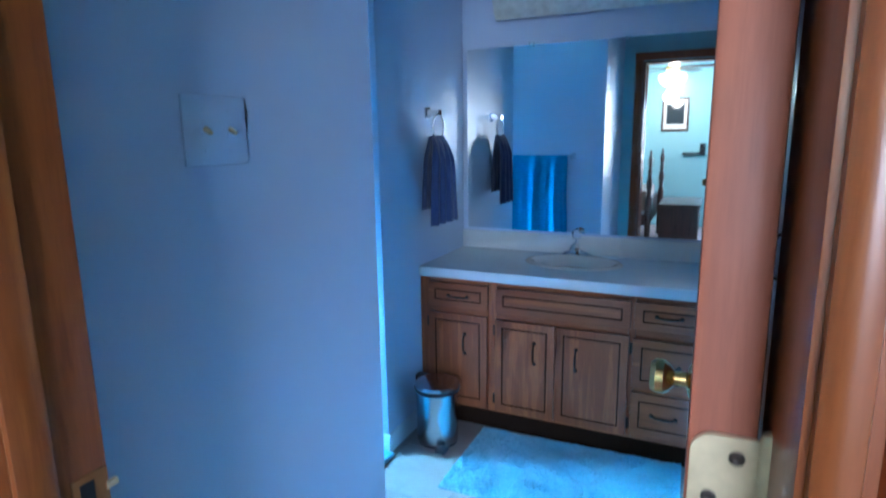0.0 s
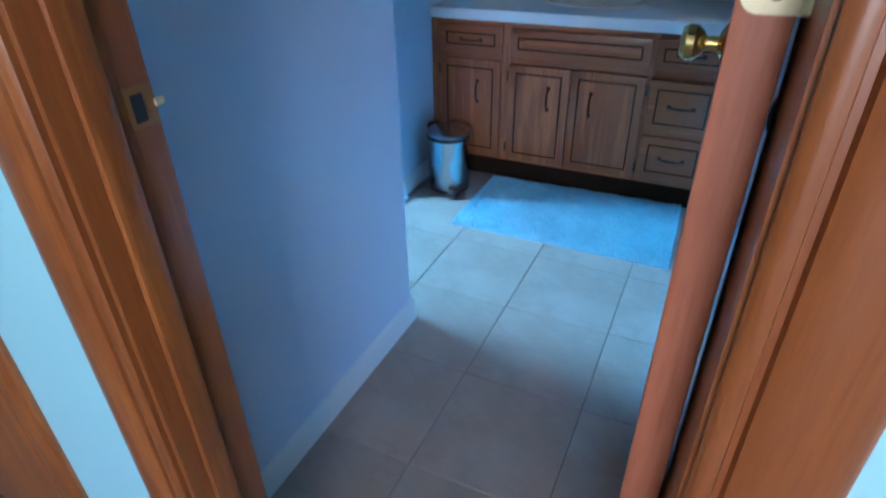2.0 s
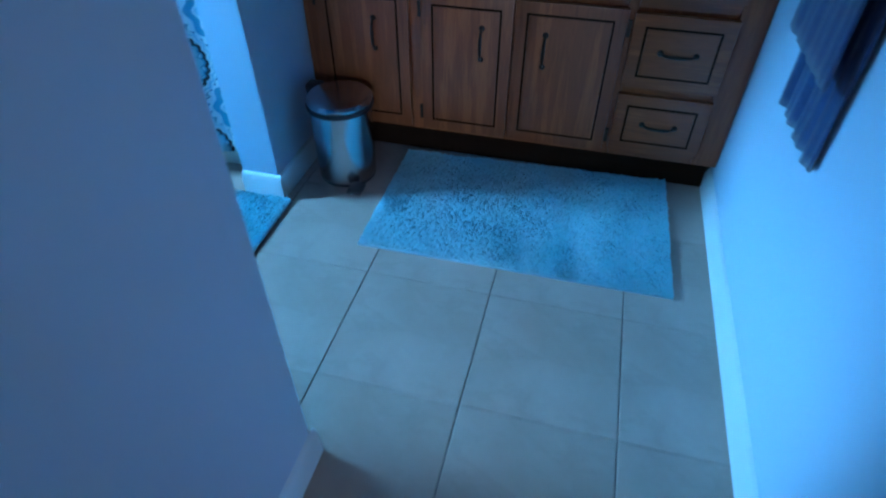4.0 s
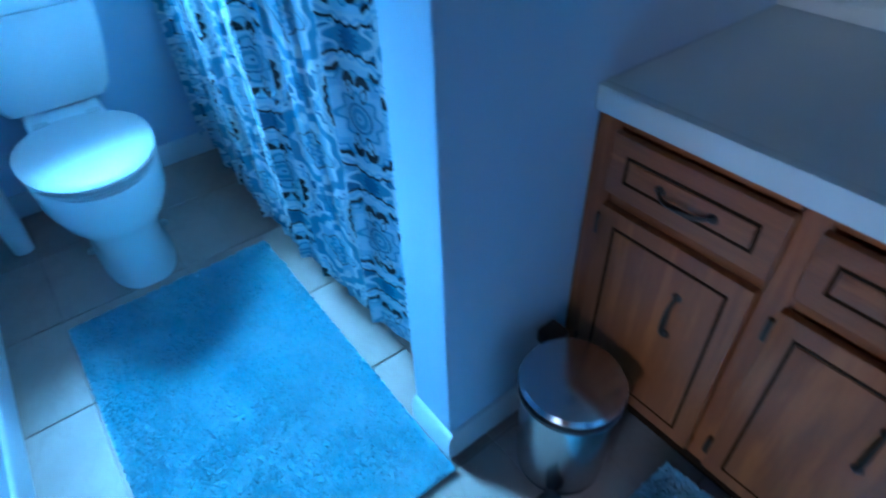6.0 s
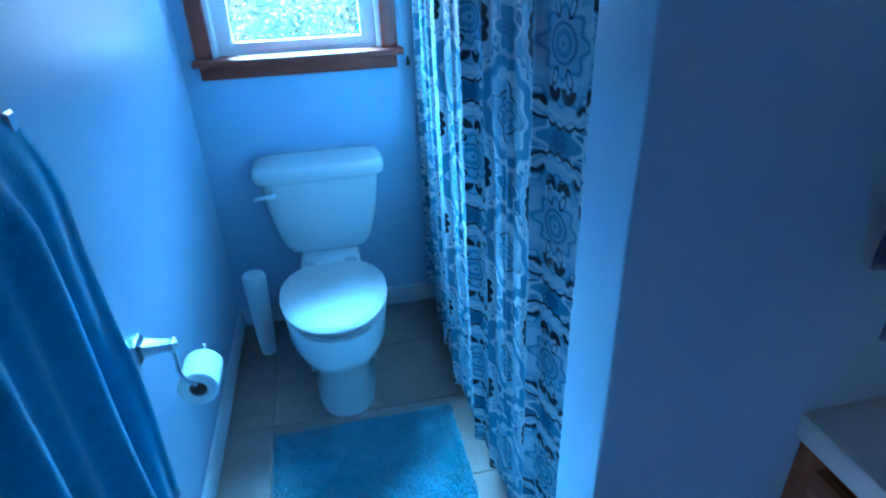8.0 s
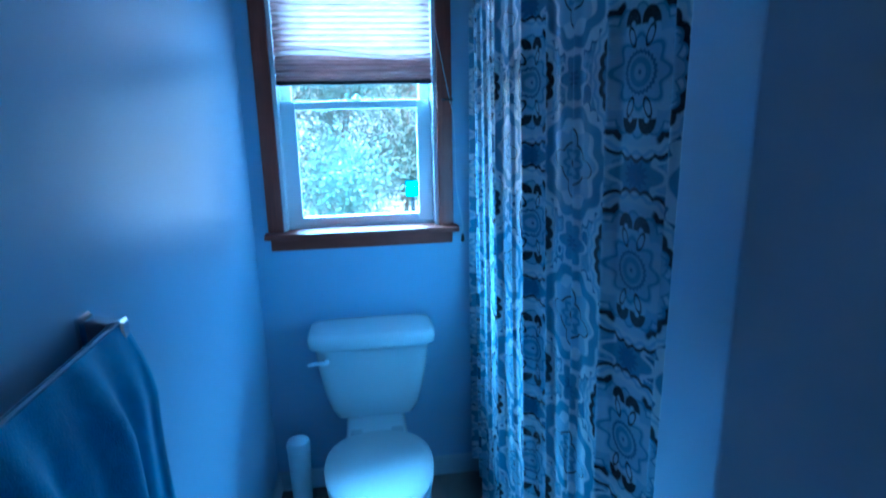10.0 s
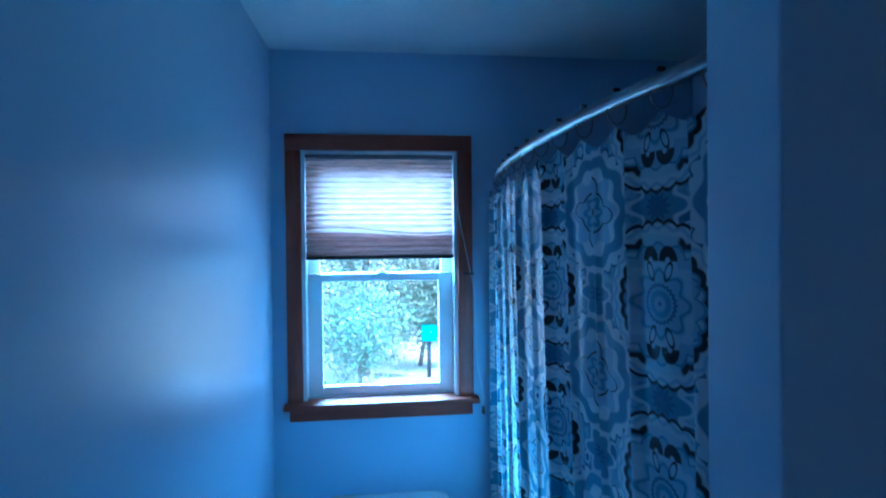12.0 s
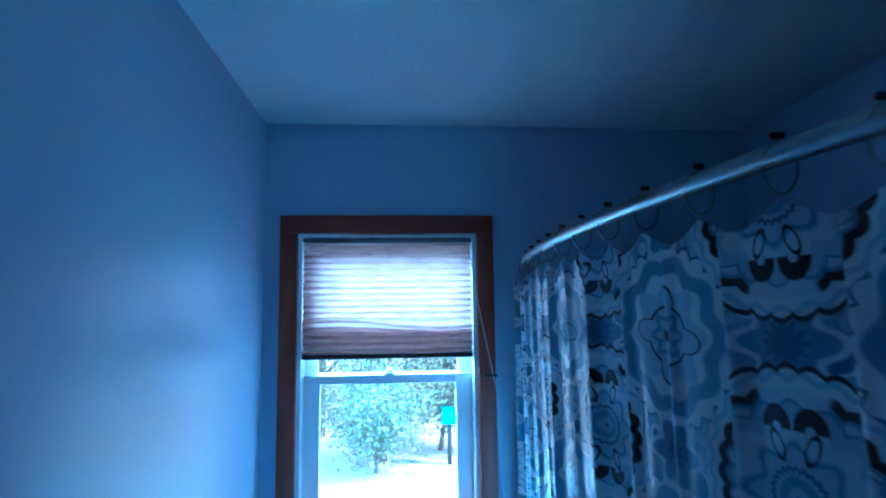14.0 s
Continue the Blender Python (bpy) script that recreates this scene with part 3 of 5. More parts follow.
for sign, xf in ((-1, DX0), (1, DX1)):
    rose = part("knob", lathe([(0.030, 0), (0.031, 0.004), (0.024, 0.009), (0.012, 0.013), (0.011, 0.030), (0.020, 0.036), (0.027, 0.046), (0.0275, 0.058), (0.022, 0.066), (0.012, 0.068)],
                               (xf, 1.442, 1.042), "-x" if sign < 0 else "x", 32) if sign < 0 else
                lathe([(0.030, 0), (0.031, 0.004), (0.022, 0.009), (0.012, 0.012), (0.012, 0.018), (0.020, 0.022), (0.024, 0.030), (0.018, 0.036), (0.01, 0.037)], (xf, 1.442, 1.042), "x", 32),
                BRASS, door, "polished brass door knob")

# ---- window ----
window = thing("window_1", (WEST, WIN_Y0, WIN_Z0), "double-hung white window in dark stained wood trim", "window", kind="structure")
TF = WEST + 0.020
part("casing", boxed(WEST, TF, 1.870, 1.927, 1.123, 2.076, bevel=0.004), WIN_Z, window)
part("casing", boxed(WEST, TF, 2.523, 2.580, 1.123, 2.076, bevel=0.004), WIN_Z, window)
part("head_casing", boxed(WEST, TF + 0.001, 1.870, 2.580, 2.077, 2.136, bevel=0.004), WIN_Y, window)
part("window_sill", boxed(WEST - 0.05, WEST + 0.055, 1.858, 2.598, 1.100, 1.122, bevel=0.006), WIN_Y, window)
part("apron", boxed(WEST, WEST + 0.017, 1.876, 2.576, 1.050, 1.0995, bevel=0.004), WIN_Y, window)
for y0, y1 in ((WIN_Y0, WIN_Y0 + 0.012), (WIN_Y1 - 0.012, WIN_Y1)):
    part("jamb_liner", boxed(WEST - 0.14, WEST - 0.001, y0, y1, 1.123, 2.074), VINYL, window)
part("jamb_liner", boxed(WEST - 0.14, WEST - 0.001, WIN_Y0 + 0.012, WIN_Y1 - 0.012, 2.064, 2.074), VINYL, window)
part("frame_sill", boxed(WEST - 0.14, WEST - 0.052, WIN_Y0 + 0.012, WIN_Y1 - 0.012, 1.102, 1.130, bevel=0.002), VINYL, window)


def sash(x0, x1, y0, y1, z0, z1, stile, bottom, top, label):
    bm = bmesh.new()
    box(bm, x0, x1, y0, y0 + stile, z0, z1, bevel=0.003)
    box(bm, x0, x1, y1 - stile, y1, z0, z1, bevel=0.003)
    box(bm, x0 + 0.001, x1 - 0.001, y0 + stile, y1 - stile, z0, z0 + bottom, bevel=0.003)
    box(bm, x0 + 0.001, x1 - 0.001, y0 + stile, y1 - stile, z1 - top, z1, bevel=0.003)
    s = part("sash", bm, VINYL, window, label)
    g = part("pane", boxed((x0 + x1) / 2 - 0.002, (x0 + x1) / 2 + 0.002, y0 + stile - 0.003, y1 - stile + 0.003, z0 + bottom - 0.003, z1 - top + 0.003), PANE, s, "clear glass")
    g.visible_shadow = False
    return s


low = sash(WEST - 0.085, WEST - 0.055, WIN_Y0 + 0.013, WIN_Y1 - 0.013, 1.131, 1.604, 0.055, 0.032, 0.030, "white lower sash")
sash(WEST - 0.122, WEST - 0.092, WIN_Y0 + 0.013, WIN_Y1 - 0.013, 1.572, 2.062, 0.042, 0.034, 0.04, "white upper sash")
part("sash_lock", lathe([(0.020, 0), (0.020, 0.006), (0.012, 0.010), (0.010, 0.018), (0.004, 0.020)], (WEST - 0.068, 2.228, 1.604), "z", 20), VINYL, low)

# pleated blind, half let down, with a sagging pleat, and its cord
blind = thing("window_blind", (WEST - 0.02, WIN_Y0, 1.65), "grey white pleated fabric blind pulled halfway down", "blind")
bm = bmesh.new()
rows = []
zt, zb, count = 2.048, 1.674, 36
for k in range(count + 1):
    f = k / count
    row = []
    for j in range(25):
        y = WIN_Y0 + 0.014 + (WIN_Y1 - WIN_Y0 - 0.028) * j / 24
        sag = 0.014 * math.exp(-((f - 0.74) / 0.05) ** 2) * math.sin(j / 24 * 5.2 + 0.6)
        z = zt + (zb - zt) * f + sag + 0.0015 * noise.noise(Vector((j * 0.4, k * 0.7, 3)))
        x = WEST - 0.022 + (0.010 if k % 2 else -0.010) + 0.003 * noise.noise(Vector((j * 0.3, k * 0.5, 0))) + (0.016 if 0.71 < f < 0.77 else 0)
        row.append(bm.verts.new((x, y, z)))
    rows.append(row)
for a, c in zip(rows, rows[1:]):
    for j in range(24):
        bm.faces.new((a[j], a[j + 1], c[j + 1], c[j]))
part("fabric", bm, BLIND, blind, "", 20)
# slack pleats gathered behind the lower part
bm = bmesh.new()
rows = []
for k in range(10):
    rows.append([bm.verts.new((WEST - 0.040 + (0.006 if k % 2 else -0.006), WIN_Y0 + 0.016 + (WIN_Y1 - WIN_Y0 - 0.032) * j / 16,
                               1.676 + 0.0105 * k + 0.006 * math.sin(j / 16 * 5.2 + 0.6) * k / 9)) for j in range(17)])
for a, c in zip(rows, rows[1:]):
    for j in range(16):
        bm.faces.new((a[j], a[j + 1], c[j + 1], c[j]))
part("slack_pleats", bm, BLIND, blind, "", 20)
part("head_rail", boxed(WEST - 0.045, WEST - 0.002, WIN_Y0 + 0.014, WIN_Y1 - 0.014, 2.048, 2.0635, bevel=0.002), RAIL, blind, "grey head rail, darkened as shade under the casing")
part("bottom_rail", boxed(WEST - 0.036, WEST - 0.008, WIN_Y0 + 0.014, WIN_Y1 - 0.014, 1.660, 1.675, bevel=0.003), PLASTIC, blind, "dark bottom rail")
cord = part("cord", tube(bmesh.new(), curve_pts([(WEST - 0.004, 2.500, 2.045), (WEST + 0.024, 2.520, 1.86), (WEST + 0.026, 2.566, 1.62), (WEST + 0.032, 2.584, 1.52), (WEST + 0.036, 2.590, 1.27), (WEST + 0.061, 2.606, 1.15), (WEST + 0.061, 2.608, 1.09)], 8), 0.0014, 6), VINYL, blind)
part("tassel", lathe([(0.003, 0.03), (0.005, 0.022), (0.008, 0.0), (0.004, -0.004)], (WEST + 0.061, 2.608, 1.065), "z", 12), PULL, cord)
part("cleat", boxed(WEST + 0.020, WEST + 0.030, 2.541, 2.583, 1.597, 1.605, bevel=0.002), PULL, blind)

# ---- toilet ----
TY = 2.236
toilet = thing("toilet", (-2.30, TY, 0), "white two-piece toilet with the lid down", "toilet")
tank = loft(bmesh.new(), [ring(-2.582, TY, z, rx, ry, 48, 5.0) for z, rx, ry in
                          ((0.405, 0.062, 0.120), (0.412, 0.076, 0.150), (0.45, 0.084, 0.172), (0.53, 0.090, 0.192), (0.62, 0.095, 0.208), (0.712, 0.099, 0.218))])
part("tank", tank, CERAMIC, toilet, "", 50)
lid = loft(bmesh.new(), [ring(-2.578, TY, z, rx, ry, 48, 5.5) for z, rx, ry in
                         ((0.708, 0.106, 0.232), (0.714, 0.112, 0.239), (0.736, 0.113, 0.241), (0.752, 0.110, 0.238), (0.761, 0.100, 0.229), (0.764, 0.080, 0.205))])
part("tank_lid", lid, CERAMIC, toilet, "", 50)
lever = bmesh.new()
tube(lever, curve_pts([(-2.488, TY - 0.170, 0.666), (-2.470, TY - 0.175, 0.666), (-2.466, TY - 0.205, 0.668), (-2.468, TY - 0.238, 0.662)], 8), lambda f: 0.009 - 0.002 * f, 10)
part("flush_lever", lever, VINYL, toilet, "white plastic flush lever", 60)
bowl = loft(bmesh.new(), [ring(cx, TY, z, rx, ry, 48, pw, eg) for z, cx, rx, ry, pw, eg in
                          ((0.0, -2.265, 0.250, 0.112, 2.8, 0.05), (0.012, -2.265, 0.250, 0.112, 2.8, 0.05), (0.03, -2.262, 0.236, 0.104, 2.8, 0.05), (0.12, -2.25, 0.224, 0.104, 2.6, 0.05), (0.19, -2.235, 0.228, 0.122, 2.4, 0.05),
                           (0.24, -2.205, 0.250, 0.156, 2.2, 0.08), (0.29, -2.19, 0.262, 0.172, 2.2, 0.10), (0.345, -2.185, 0.262, 0.174, 2.2, 0.10), (0.376, -2.183, 0.263, 0.177, 2.2, 0.10), (0.386, -2.183, 0.258, 0.172, 2.2, 0.10))])
part("bowl", bowl, CERAMIC, toilet, "", 60)
part("deck", boxed(-2.66, -2.36, TY - 0.115, TY + 0.115, 0.30, 0.404, bevel=0.025, seg=3), CERAMIC, toilet, "", 50)
seat = loft(bmesh.new(), [ring(-2.166, TY, z, rx, ry, 48, 2.25, 0.10) for z, rx, ry in ((0.387, 0.226, 0.174), (0.390, 0.230, 0.178), (0.397, 0.230, 0.178), (0.400, 0.226, 0.174))])
part("seat", seat, SEAT, toilet, "", 50)
cover = loft(bmesh.new(), [ring(-2.168, TY, z, rx, ry, 48, 2.25, 0.10) for z, rx, ry in ((0.4065, 0.226, 0.174), (0.4085, 0.233, 0.181), (0.414, 0.233, 0.181), (0.420, 0.224, 0.172), (0.424, 0.195, 0.145), (0.425, 0.12, 0.09))])
part("seat_cover", cover, SEAT, toilet, "", 50)
for s in (-0.075, 0.075):
    part("hinge", boxed(-2.405, -2.372, TY + s - 0.022, TY + s + 0.022, 0.398, 0.424, bevel=0.005), SEAT, toilet)
for s in (-1, 1):
    part("bolt_cap", lathe([(0.014, 0), (0.014, 0.006), (0.010, 0.014), (0.003, 0.017)], (-2.30, TY + s * 0.118, 0.002), "z", 14), SEAT, toilet)

# toilet brush in its tall holder
brush = thing("toilet_brush", (-2.462, 1.940, 0), "pale plastic toilet brush holder beside the toilet", "toilet brush")
part("holder", lathe([(0.020, 0.0), (0.030, 0.004), (0.036, 0.10), (0.040, 0.24), (0.043, 0.335), (0.040, 0.338)], (-2.462, 1.940, 0), "z", 26), VINYL, brush)
part("cap", lathe([(0.044, 0.338), (0.045, 0.350), (0.040, 0.366), (0.022, 0.376), (0.006, 0.378)], (-2.462, 1.940, 0), "z", 26), VINYL, brush)

# ---- tub, rod and shower curtain ----
tub = thing("bathtub", (-1.92, 3.1, 0), "cream white alcove bathtub behind the curtain", "bathtub")
bm = bmesh.new()
TX0, TX1, TYA, TYB = WEST + 0.002, STUB_X0 - 0.002, 2.735, NORTH - 0.002
cxm, cym, hx, hy = (TX0 + TX1) / 2, (TYA + TYB) / 2, (TX1 - TX0) / 2, (TYB - TYA) / 2
loft(bm, [ring(cxm, cym, z, rx, ry, 64, pw) for z, rx, ry, pw in ((0.0, hx, hy, 40), (0.40, hx, hy, 40), (0.42, hx - 0.01, hy - 0.01, 30), (0.42, hx - 0.07, hy - 0.07, 6), (0.36, hx - 0.09, hy - 0.09, 5), (0.12, hx - 0.16, hy - 0.14, 4), (0.09, hx - 0.24, hy - 0.2, 4))])
part("basin", bm, SINKMAT, tub, "", 40)


def rod_y(x):
    return 2.690 * (x + 1.9) * (x + 1.15) / 1.24 + 2.592 * (x + 2.7) * (x + 1.15) / -0.6 + 2.656 * (x + 2.7) * (x + 1.9) / 1.1625


def hem_y(x):
    """Where the hem hangs, just before the tub."""
    return 2.690 - 0.078 * (1 - ((x + 1.90) / 0.79) ** 2)


rod = thing("shower_rod", (WEST, rod_y(WEST), 2.0), "curved chrome shower curtain rod between two walls", "curtain rod")
xs = [WEST + 0.004 + (STUB_X0 - WEST - 0.008) * k / 40 for k in range(41)]
ROD_Z = 1.965
part("bar", tube(bmesh.new(), [(x, rod_y(x), ROD_Z) for x in xs], 0.0125, 14), NICKEL, rod, "", 60)
for x, ax in ((WEST, "x"), (STUB_X0, "-x")):
    part("flange", lathe([(0.021, 0.001), (0.021, 0.006), (0.018, 0.012), (0.0165, 0.03), (0.014, 0.031)], (x, rod_y(x), ROD_Z), ax, 24), CHROME, rod)

C_X0, C_X1 = -2.655, -1.165
HOOKS = 12


def curtain_mesh():
    nu, nv = 640, 56
    ztop, zbot = ROD_Z - 0.045, 0.105
    uv_width = 1.66
    us = np.linspace(0, 1, nu)
    verts, uvs = [], []
    for j in range(nv):
        f = j / (nv - 1)
        for u in us:
            ph = u * HOOKS
            scallop = 0.026 * abs(math.sin(math.pi * ph)) * max(0, 1 - f * 6)
            x = C_X0 + (C_X1 - C_X0) * u
            flare = 0.026 * max(0.0, 1 - u / 0.055) ** 1.4
            left = max(0.0, 1 - u * 1.4)
            amp = 0.0125 + 0.006 * left + 0.003 * math.sin(u * 9.0 + 1.3)
            drift = 0.5 * math.sin(f * 2.2 + u * 5.0) * f
            q = (ph + 0.10 * math.sin(u * 17) + drift * 0.12) % 1.0 - 0.5
            frac = q % 1.0
            saw = frac / 0.86 if frac < 0.86 else 0.5 + 0.5 * math.cos((frac - 0.86) / 0.14 * math.pi)
            wave = 0.25 * math.cos(2 * math.pi * q) - 1.15 * math.exp(-(q / 0.085) ** 2) * (0.75 + 0.45 * math.sin(u * 31))
            q2 = (u * 19.3 + 0.3 * math.sin(u * 23) + 0.12 * f) % 1.0 - 0.5
            wave -= 0.12 * math.exp(-(q2 / 0.11) ** 2) * (0.3 + 0.7 * f)
            n1 = noise.noise(Vector((u * 14, f * 2.5, 7.1))) * 0.006
            y = rod_y(x) * (1 - f) + hem_y(x) * f - 0.001 + amp * wave * (0.75 + 0.45 * f) + n1 + 0.021 * (saw - 0.5) * (0.8 + 0.3 * math.sin(u * 13)) + 0.02 * f * math.sin(u * 3.1) - flare * (1 - 0.5 * f)
            xs_ = x + 0.02 * f * (u - 0.5)
            z = ztop + (zbot - ztop) * f - scallop + 0.008 * math.sin(u * 8 + 2) * f
            verts.append((xs_, y, z))
            uvs.append((u * uv_width + 0.0205, z + 0.036))
    faces = [(j * nu + i, j * nu + i + 1, (j + 1) * nu + i + 1, (j + 1) * nu + i) for j in range(nv - 1) for i in range(nu - 1)]
    me = bpy.data.meshes.new("shower_curtain")
    me.from_pydata(verts, [], faces)
    layer = me.uv_layers.new(name="UVMap")
    for loop in me.loops:
        layer.data[loop.index].uv = uvs[loop.vertex_index]
    me.materials.append(CURTAIN)
    me.shade_smooth()
    return me


curtain = thing("shower_curtain", (-1.9, 2.62, 0.08), "blue and white medallion print shower curtain on rings", "shower curtain")
sheet = new("cloth", curtain_mesh())
sheet.parent, sheet.location = curtain, -Vector(curtain.location)
solid = sheet.modifiers.new("thickness", "SOLIDIFY")
solid.thickness = 0.0012
for k in range(HOOKS + 1):
    x = C_X0 + (C_X1 - C_X0) * min(max(k / HOOKS, 0.01), 0.99)
    y, pts = rod_y(x), []
    for a in range(0, 331, 15):
        t = radians(a - 60)
        pts.append((x + 0.003 * math.sin(t), y + 0.0165 * math.sin(t), ROD_Z - 0.014 + 0.027 * math.cos(t)))
    part("ring", tube(bmesh.new(), pts, 0.0016, 8), NICKEL, curtain, "", 60)
    part("roller", lathe([(0.001, -0.007), (0.0040, -0.006), (0.0040, 0.006), (0.001, 0.007)], (x, y, ROD_Z + 0.019), "y", 12), PULL, curtain)

# ---- vanity ----
VF = 2.948


def front(x0, x1, z0, z1, name, parent, material, handle=None, hinge_side=0):
    """A drawer or door front with a routed dark groove, an inner panel and a cup pull."""
    inset, g = 0.034, 0.006
    bm = bmesh.new()
    box(bm, x0, x1, VF - 0.018, VF, z0, z1, bevel=0.004)
    f = part(name, bm, material, parent)
    bm = bmesh.new()
    a0, a1, b0, b1 = x0 + inset, x1 - inset, z0 + min(inset, (z1 - z0) * 0.27), z1 - min(inset, (z1 - z0) * 0.27)
    for q in ((a0, a1, b0, b0 + g), (a0, a1, b1 - g, b1), (a0, a0 + g, b0 + g, b1 - g), (a1 - g, a1, b0 + g, b1 - g)):
        box(bm, q[0], q[1], VF - 0.0188, VF - 0.010, q[2], q[3])
    part("groove", bm, GROOVE, f, "near black groove strip")
    part("panel", boxed(a0 + g + 0.001, a1 - g - 0.001, VF - 0.0200, VF - 0.008, b0 + g + 0.001, b1 - g - 0.001, bevel=0.002), material, f)
    if handle:
        hx_, hz, vertical = handle
        ln = 0.048
        pts = []
        for k in range(13):
            s = -1 + k / 6
            d = 0.022 * (1 - s ** 4) + 0.002
            pts.append((hx_, VF - 0.019 - d, hz + s * ln) if vertical else (hx_ + s * ln, VF - 0.019 - d, hz))
        pull = part("handle", tube(bmesh.new(), pts, lambda q: 0.0032 + 0.0018 * math.sin(q * math.pi), 10), PULL, f, "aged bronze bow pull", 60)
        for s in (-1, 1):
            at = (hx_, VF - 0.020, hz + s * ln) if vertical else (hx_ + s * ln, VF - 0.020, hz)
            part("foot", lathe([(0.009, 0), (0.009, 0.002), (0.005, 0.006)], at, "-y", 14), PULL, f)
    if hinge_side:
        hxp = x0 - 0.006 if hinge_side < 0 else x1 + 0.006
        for hz in (z0 + 0.055, z1 - 0.055):
            part("hinge", boxed(hxp - 0.006, hxp + 0.006, VF - 0.012, VF - 0.001, hz - 0.024, hz + 0.024, bevel=0.003), PULL, f)
    return f


vanity = thing("vanity_cabinet", (-0.31, 3.25, 0), "brown oak bathroom vanity with routed doors and drawers", "vanity cabinet")
VX0, VX1 = STUB_X1 + 0.002, EAST - 0.002
bm = bmesh.new()
box(bm, VX0, VX1, VF + 0.020, NORTH - 0.002, 0.118, 0.765)
part("body", bm, OAK_Z, vanity)
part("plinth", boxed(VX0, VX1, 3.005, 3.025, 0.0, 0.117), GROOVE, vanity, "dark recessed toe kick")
for x0, x1 in ((VX0, -0.933), (-0.630, -0.588), (0.004, 0.032), (0.294, VX1)):
    part("stile", boxed(x0, x1, VF, VF + 0.0195, 0.118, 0.765, bevel=0.001), OAK_Z, vanity)
for z0, z1 in ((0.118, 0.150), (0.590, 0.618), (0.745, 0.765)):
    for x0, x1 in ((-0.932, -0.631), (-0.587, 0.003), (0.033, 0.293)):
        part("rail", boxed(x0, x1, VF + 0.0005, VF + 0.0190, z0, z1, bevel=0.001), OAK_X, vanity)
part("rail", boxed(0.033, 0.293, VF + 0.0005, VF + 0.0190, 0.335, 0.372, bevel=0.001), OAK_X, vanity)
front(-0.936, -0.628, 0.622, 0.742, "drawer", vanity, OAK_X, (-0.780, 0.680, False))
front(-0.936, -0.633, 0.136, 0.592, "door", vanity, OAK_Z, (-0.745, 0.448, True), -1)
front(-0.590, 0.012, 0.620, 0.740, "false_front", vanity, OAK_X)
front(-0.593, -0.310, 0.134, 0.587, "door", vanity, OAK_Z, (-0.402, 0.448, True), -1)
front(-0.306, 0.010, 0.134, 0.587, "door", vanity, OAK_Z, (-0.212, 0.446, True), 1)
for z0, z1 in ((0.622, 0.742), (0.364, 0.580), (0.146, 0.340)):
    front(0.026, 0.300, z0, z1, "drawer", vanity, OAK_X, (0.163, (z0 + z1) / 2 + 0.004, False))

SX, SY, SRX, SRY = -0.310, 3.275, 0.215, 0.150
counter = thing("countertop", (-0.31, 3.25, 0.765), "pale grey laminate vanity countertop with backsplash", "countertop")
bm = bmesh.new()
n = 56
CF, CT = 2.934, 0.810
outer, inner = [], []
cs = [(VX1, NORTH - 0.003), (VX0, NORTH - 0.003), (VX0, CF), (VX1, CF)]
for k in range(n):
    a = 2 * math.pi * k / n
    c, s = math.cos(a), math.sin(a)
    inner.append((SX + SRX * 0.97 * c, SY + SRY * 0.97 * s, CT))
    hxp = (VX1 - SX) if c > 0 else (SX - VX0)
    hyp = (NORTH - 0.003 - SY) if s > 0 else (SY - CF)
    q = min(hxp / max(abs(c), 1e-6), hyp / max(abs(s), 1e-6))
    outer.append((SX + q * c, SY + q * s, CT))
ov, iv = [bm.verts.new(p) for p in outer], [bm.verts.new(p) for p in inner]
for k in range(n):
    bm.faces.new((ov[k], ov[(k + 1) % n], iv[(k + 1) % n], iv[k]))
for cxp, cyp in cs:
    near = sorted(range(n), key=lambda k: (outer[k][0] - cxp) ** 2 + (outer[k][1] - cyp) ** 2)[:2]
    if max((outer[k][0] - cxp) ** 2 + (outer[k][1] - cyp) ** 2 for k in near) > 1e-8:
        bm.faces.new((ov[near[0]], ov[near[1]], bm.verts.new((cxp, cyp, CT))))
part("top", bm, COUNTER, counter)
part("front_edge", boxed(VX0, VX1, CF - 0.002, CF + 0.020, 0.764, CT + 0.0005, bevel=0.002), COUNTER, counter)
part("backsplash", boxed(VX0, VX1, NORTH - 0.022, NORTH - 0.001, CT + 0.001, 0.908, bevel=0.003), COUNTER, counter)
sink = thing("sink", (SX, SY, CT - 0.15), "cream oval drop-in bathroom sink", "sink")
bm = loft(bmesh.new(), [ring(SX, SY, z, rx, ry, 56) for z, rx, ry in ((CT + 0.001, SRX + 0.022, SRY + 0.022), (CT + 0.009, SRX + 0.014, SRY + 0.014), (CT + 0.010, SRX, SRY), (CT + 0.002, SRX - 0.018, SRY - 0.018),
                                                                      (CT - 0.06, SRX - 0.045, SRY - 0.04), (CT - 0.12, SRX - 0.10, SRY - 0.085), (CT - 0.140, 0.03, 0.03))], cap=False)
part("bowl", bm, SINKMAT, sink, "", 60)
part("drain", lathe([(0.03, 0), (0.028, 0.004), (0.012, 0.004)], (SX, SY, CT - 0.141), "z", 20), CHROME, sink)

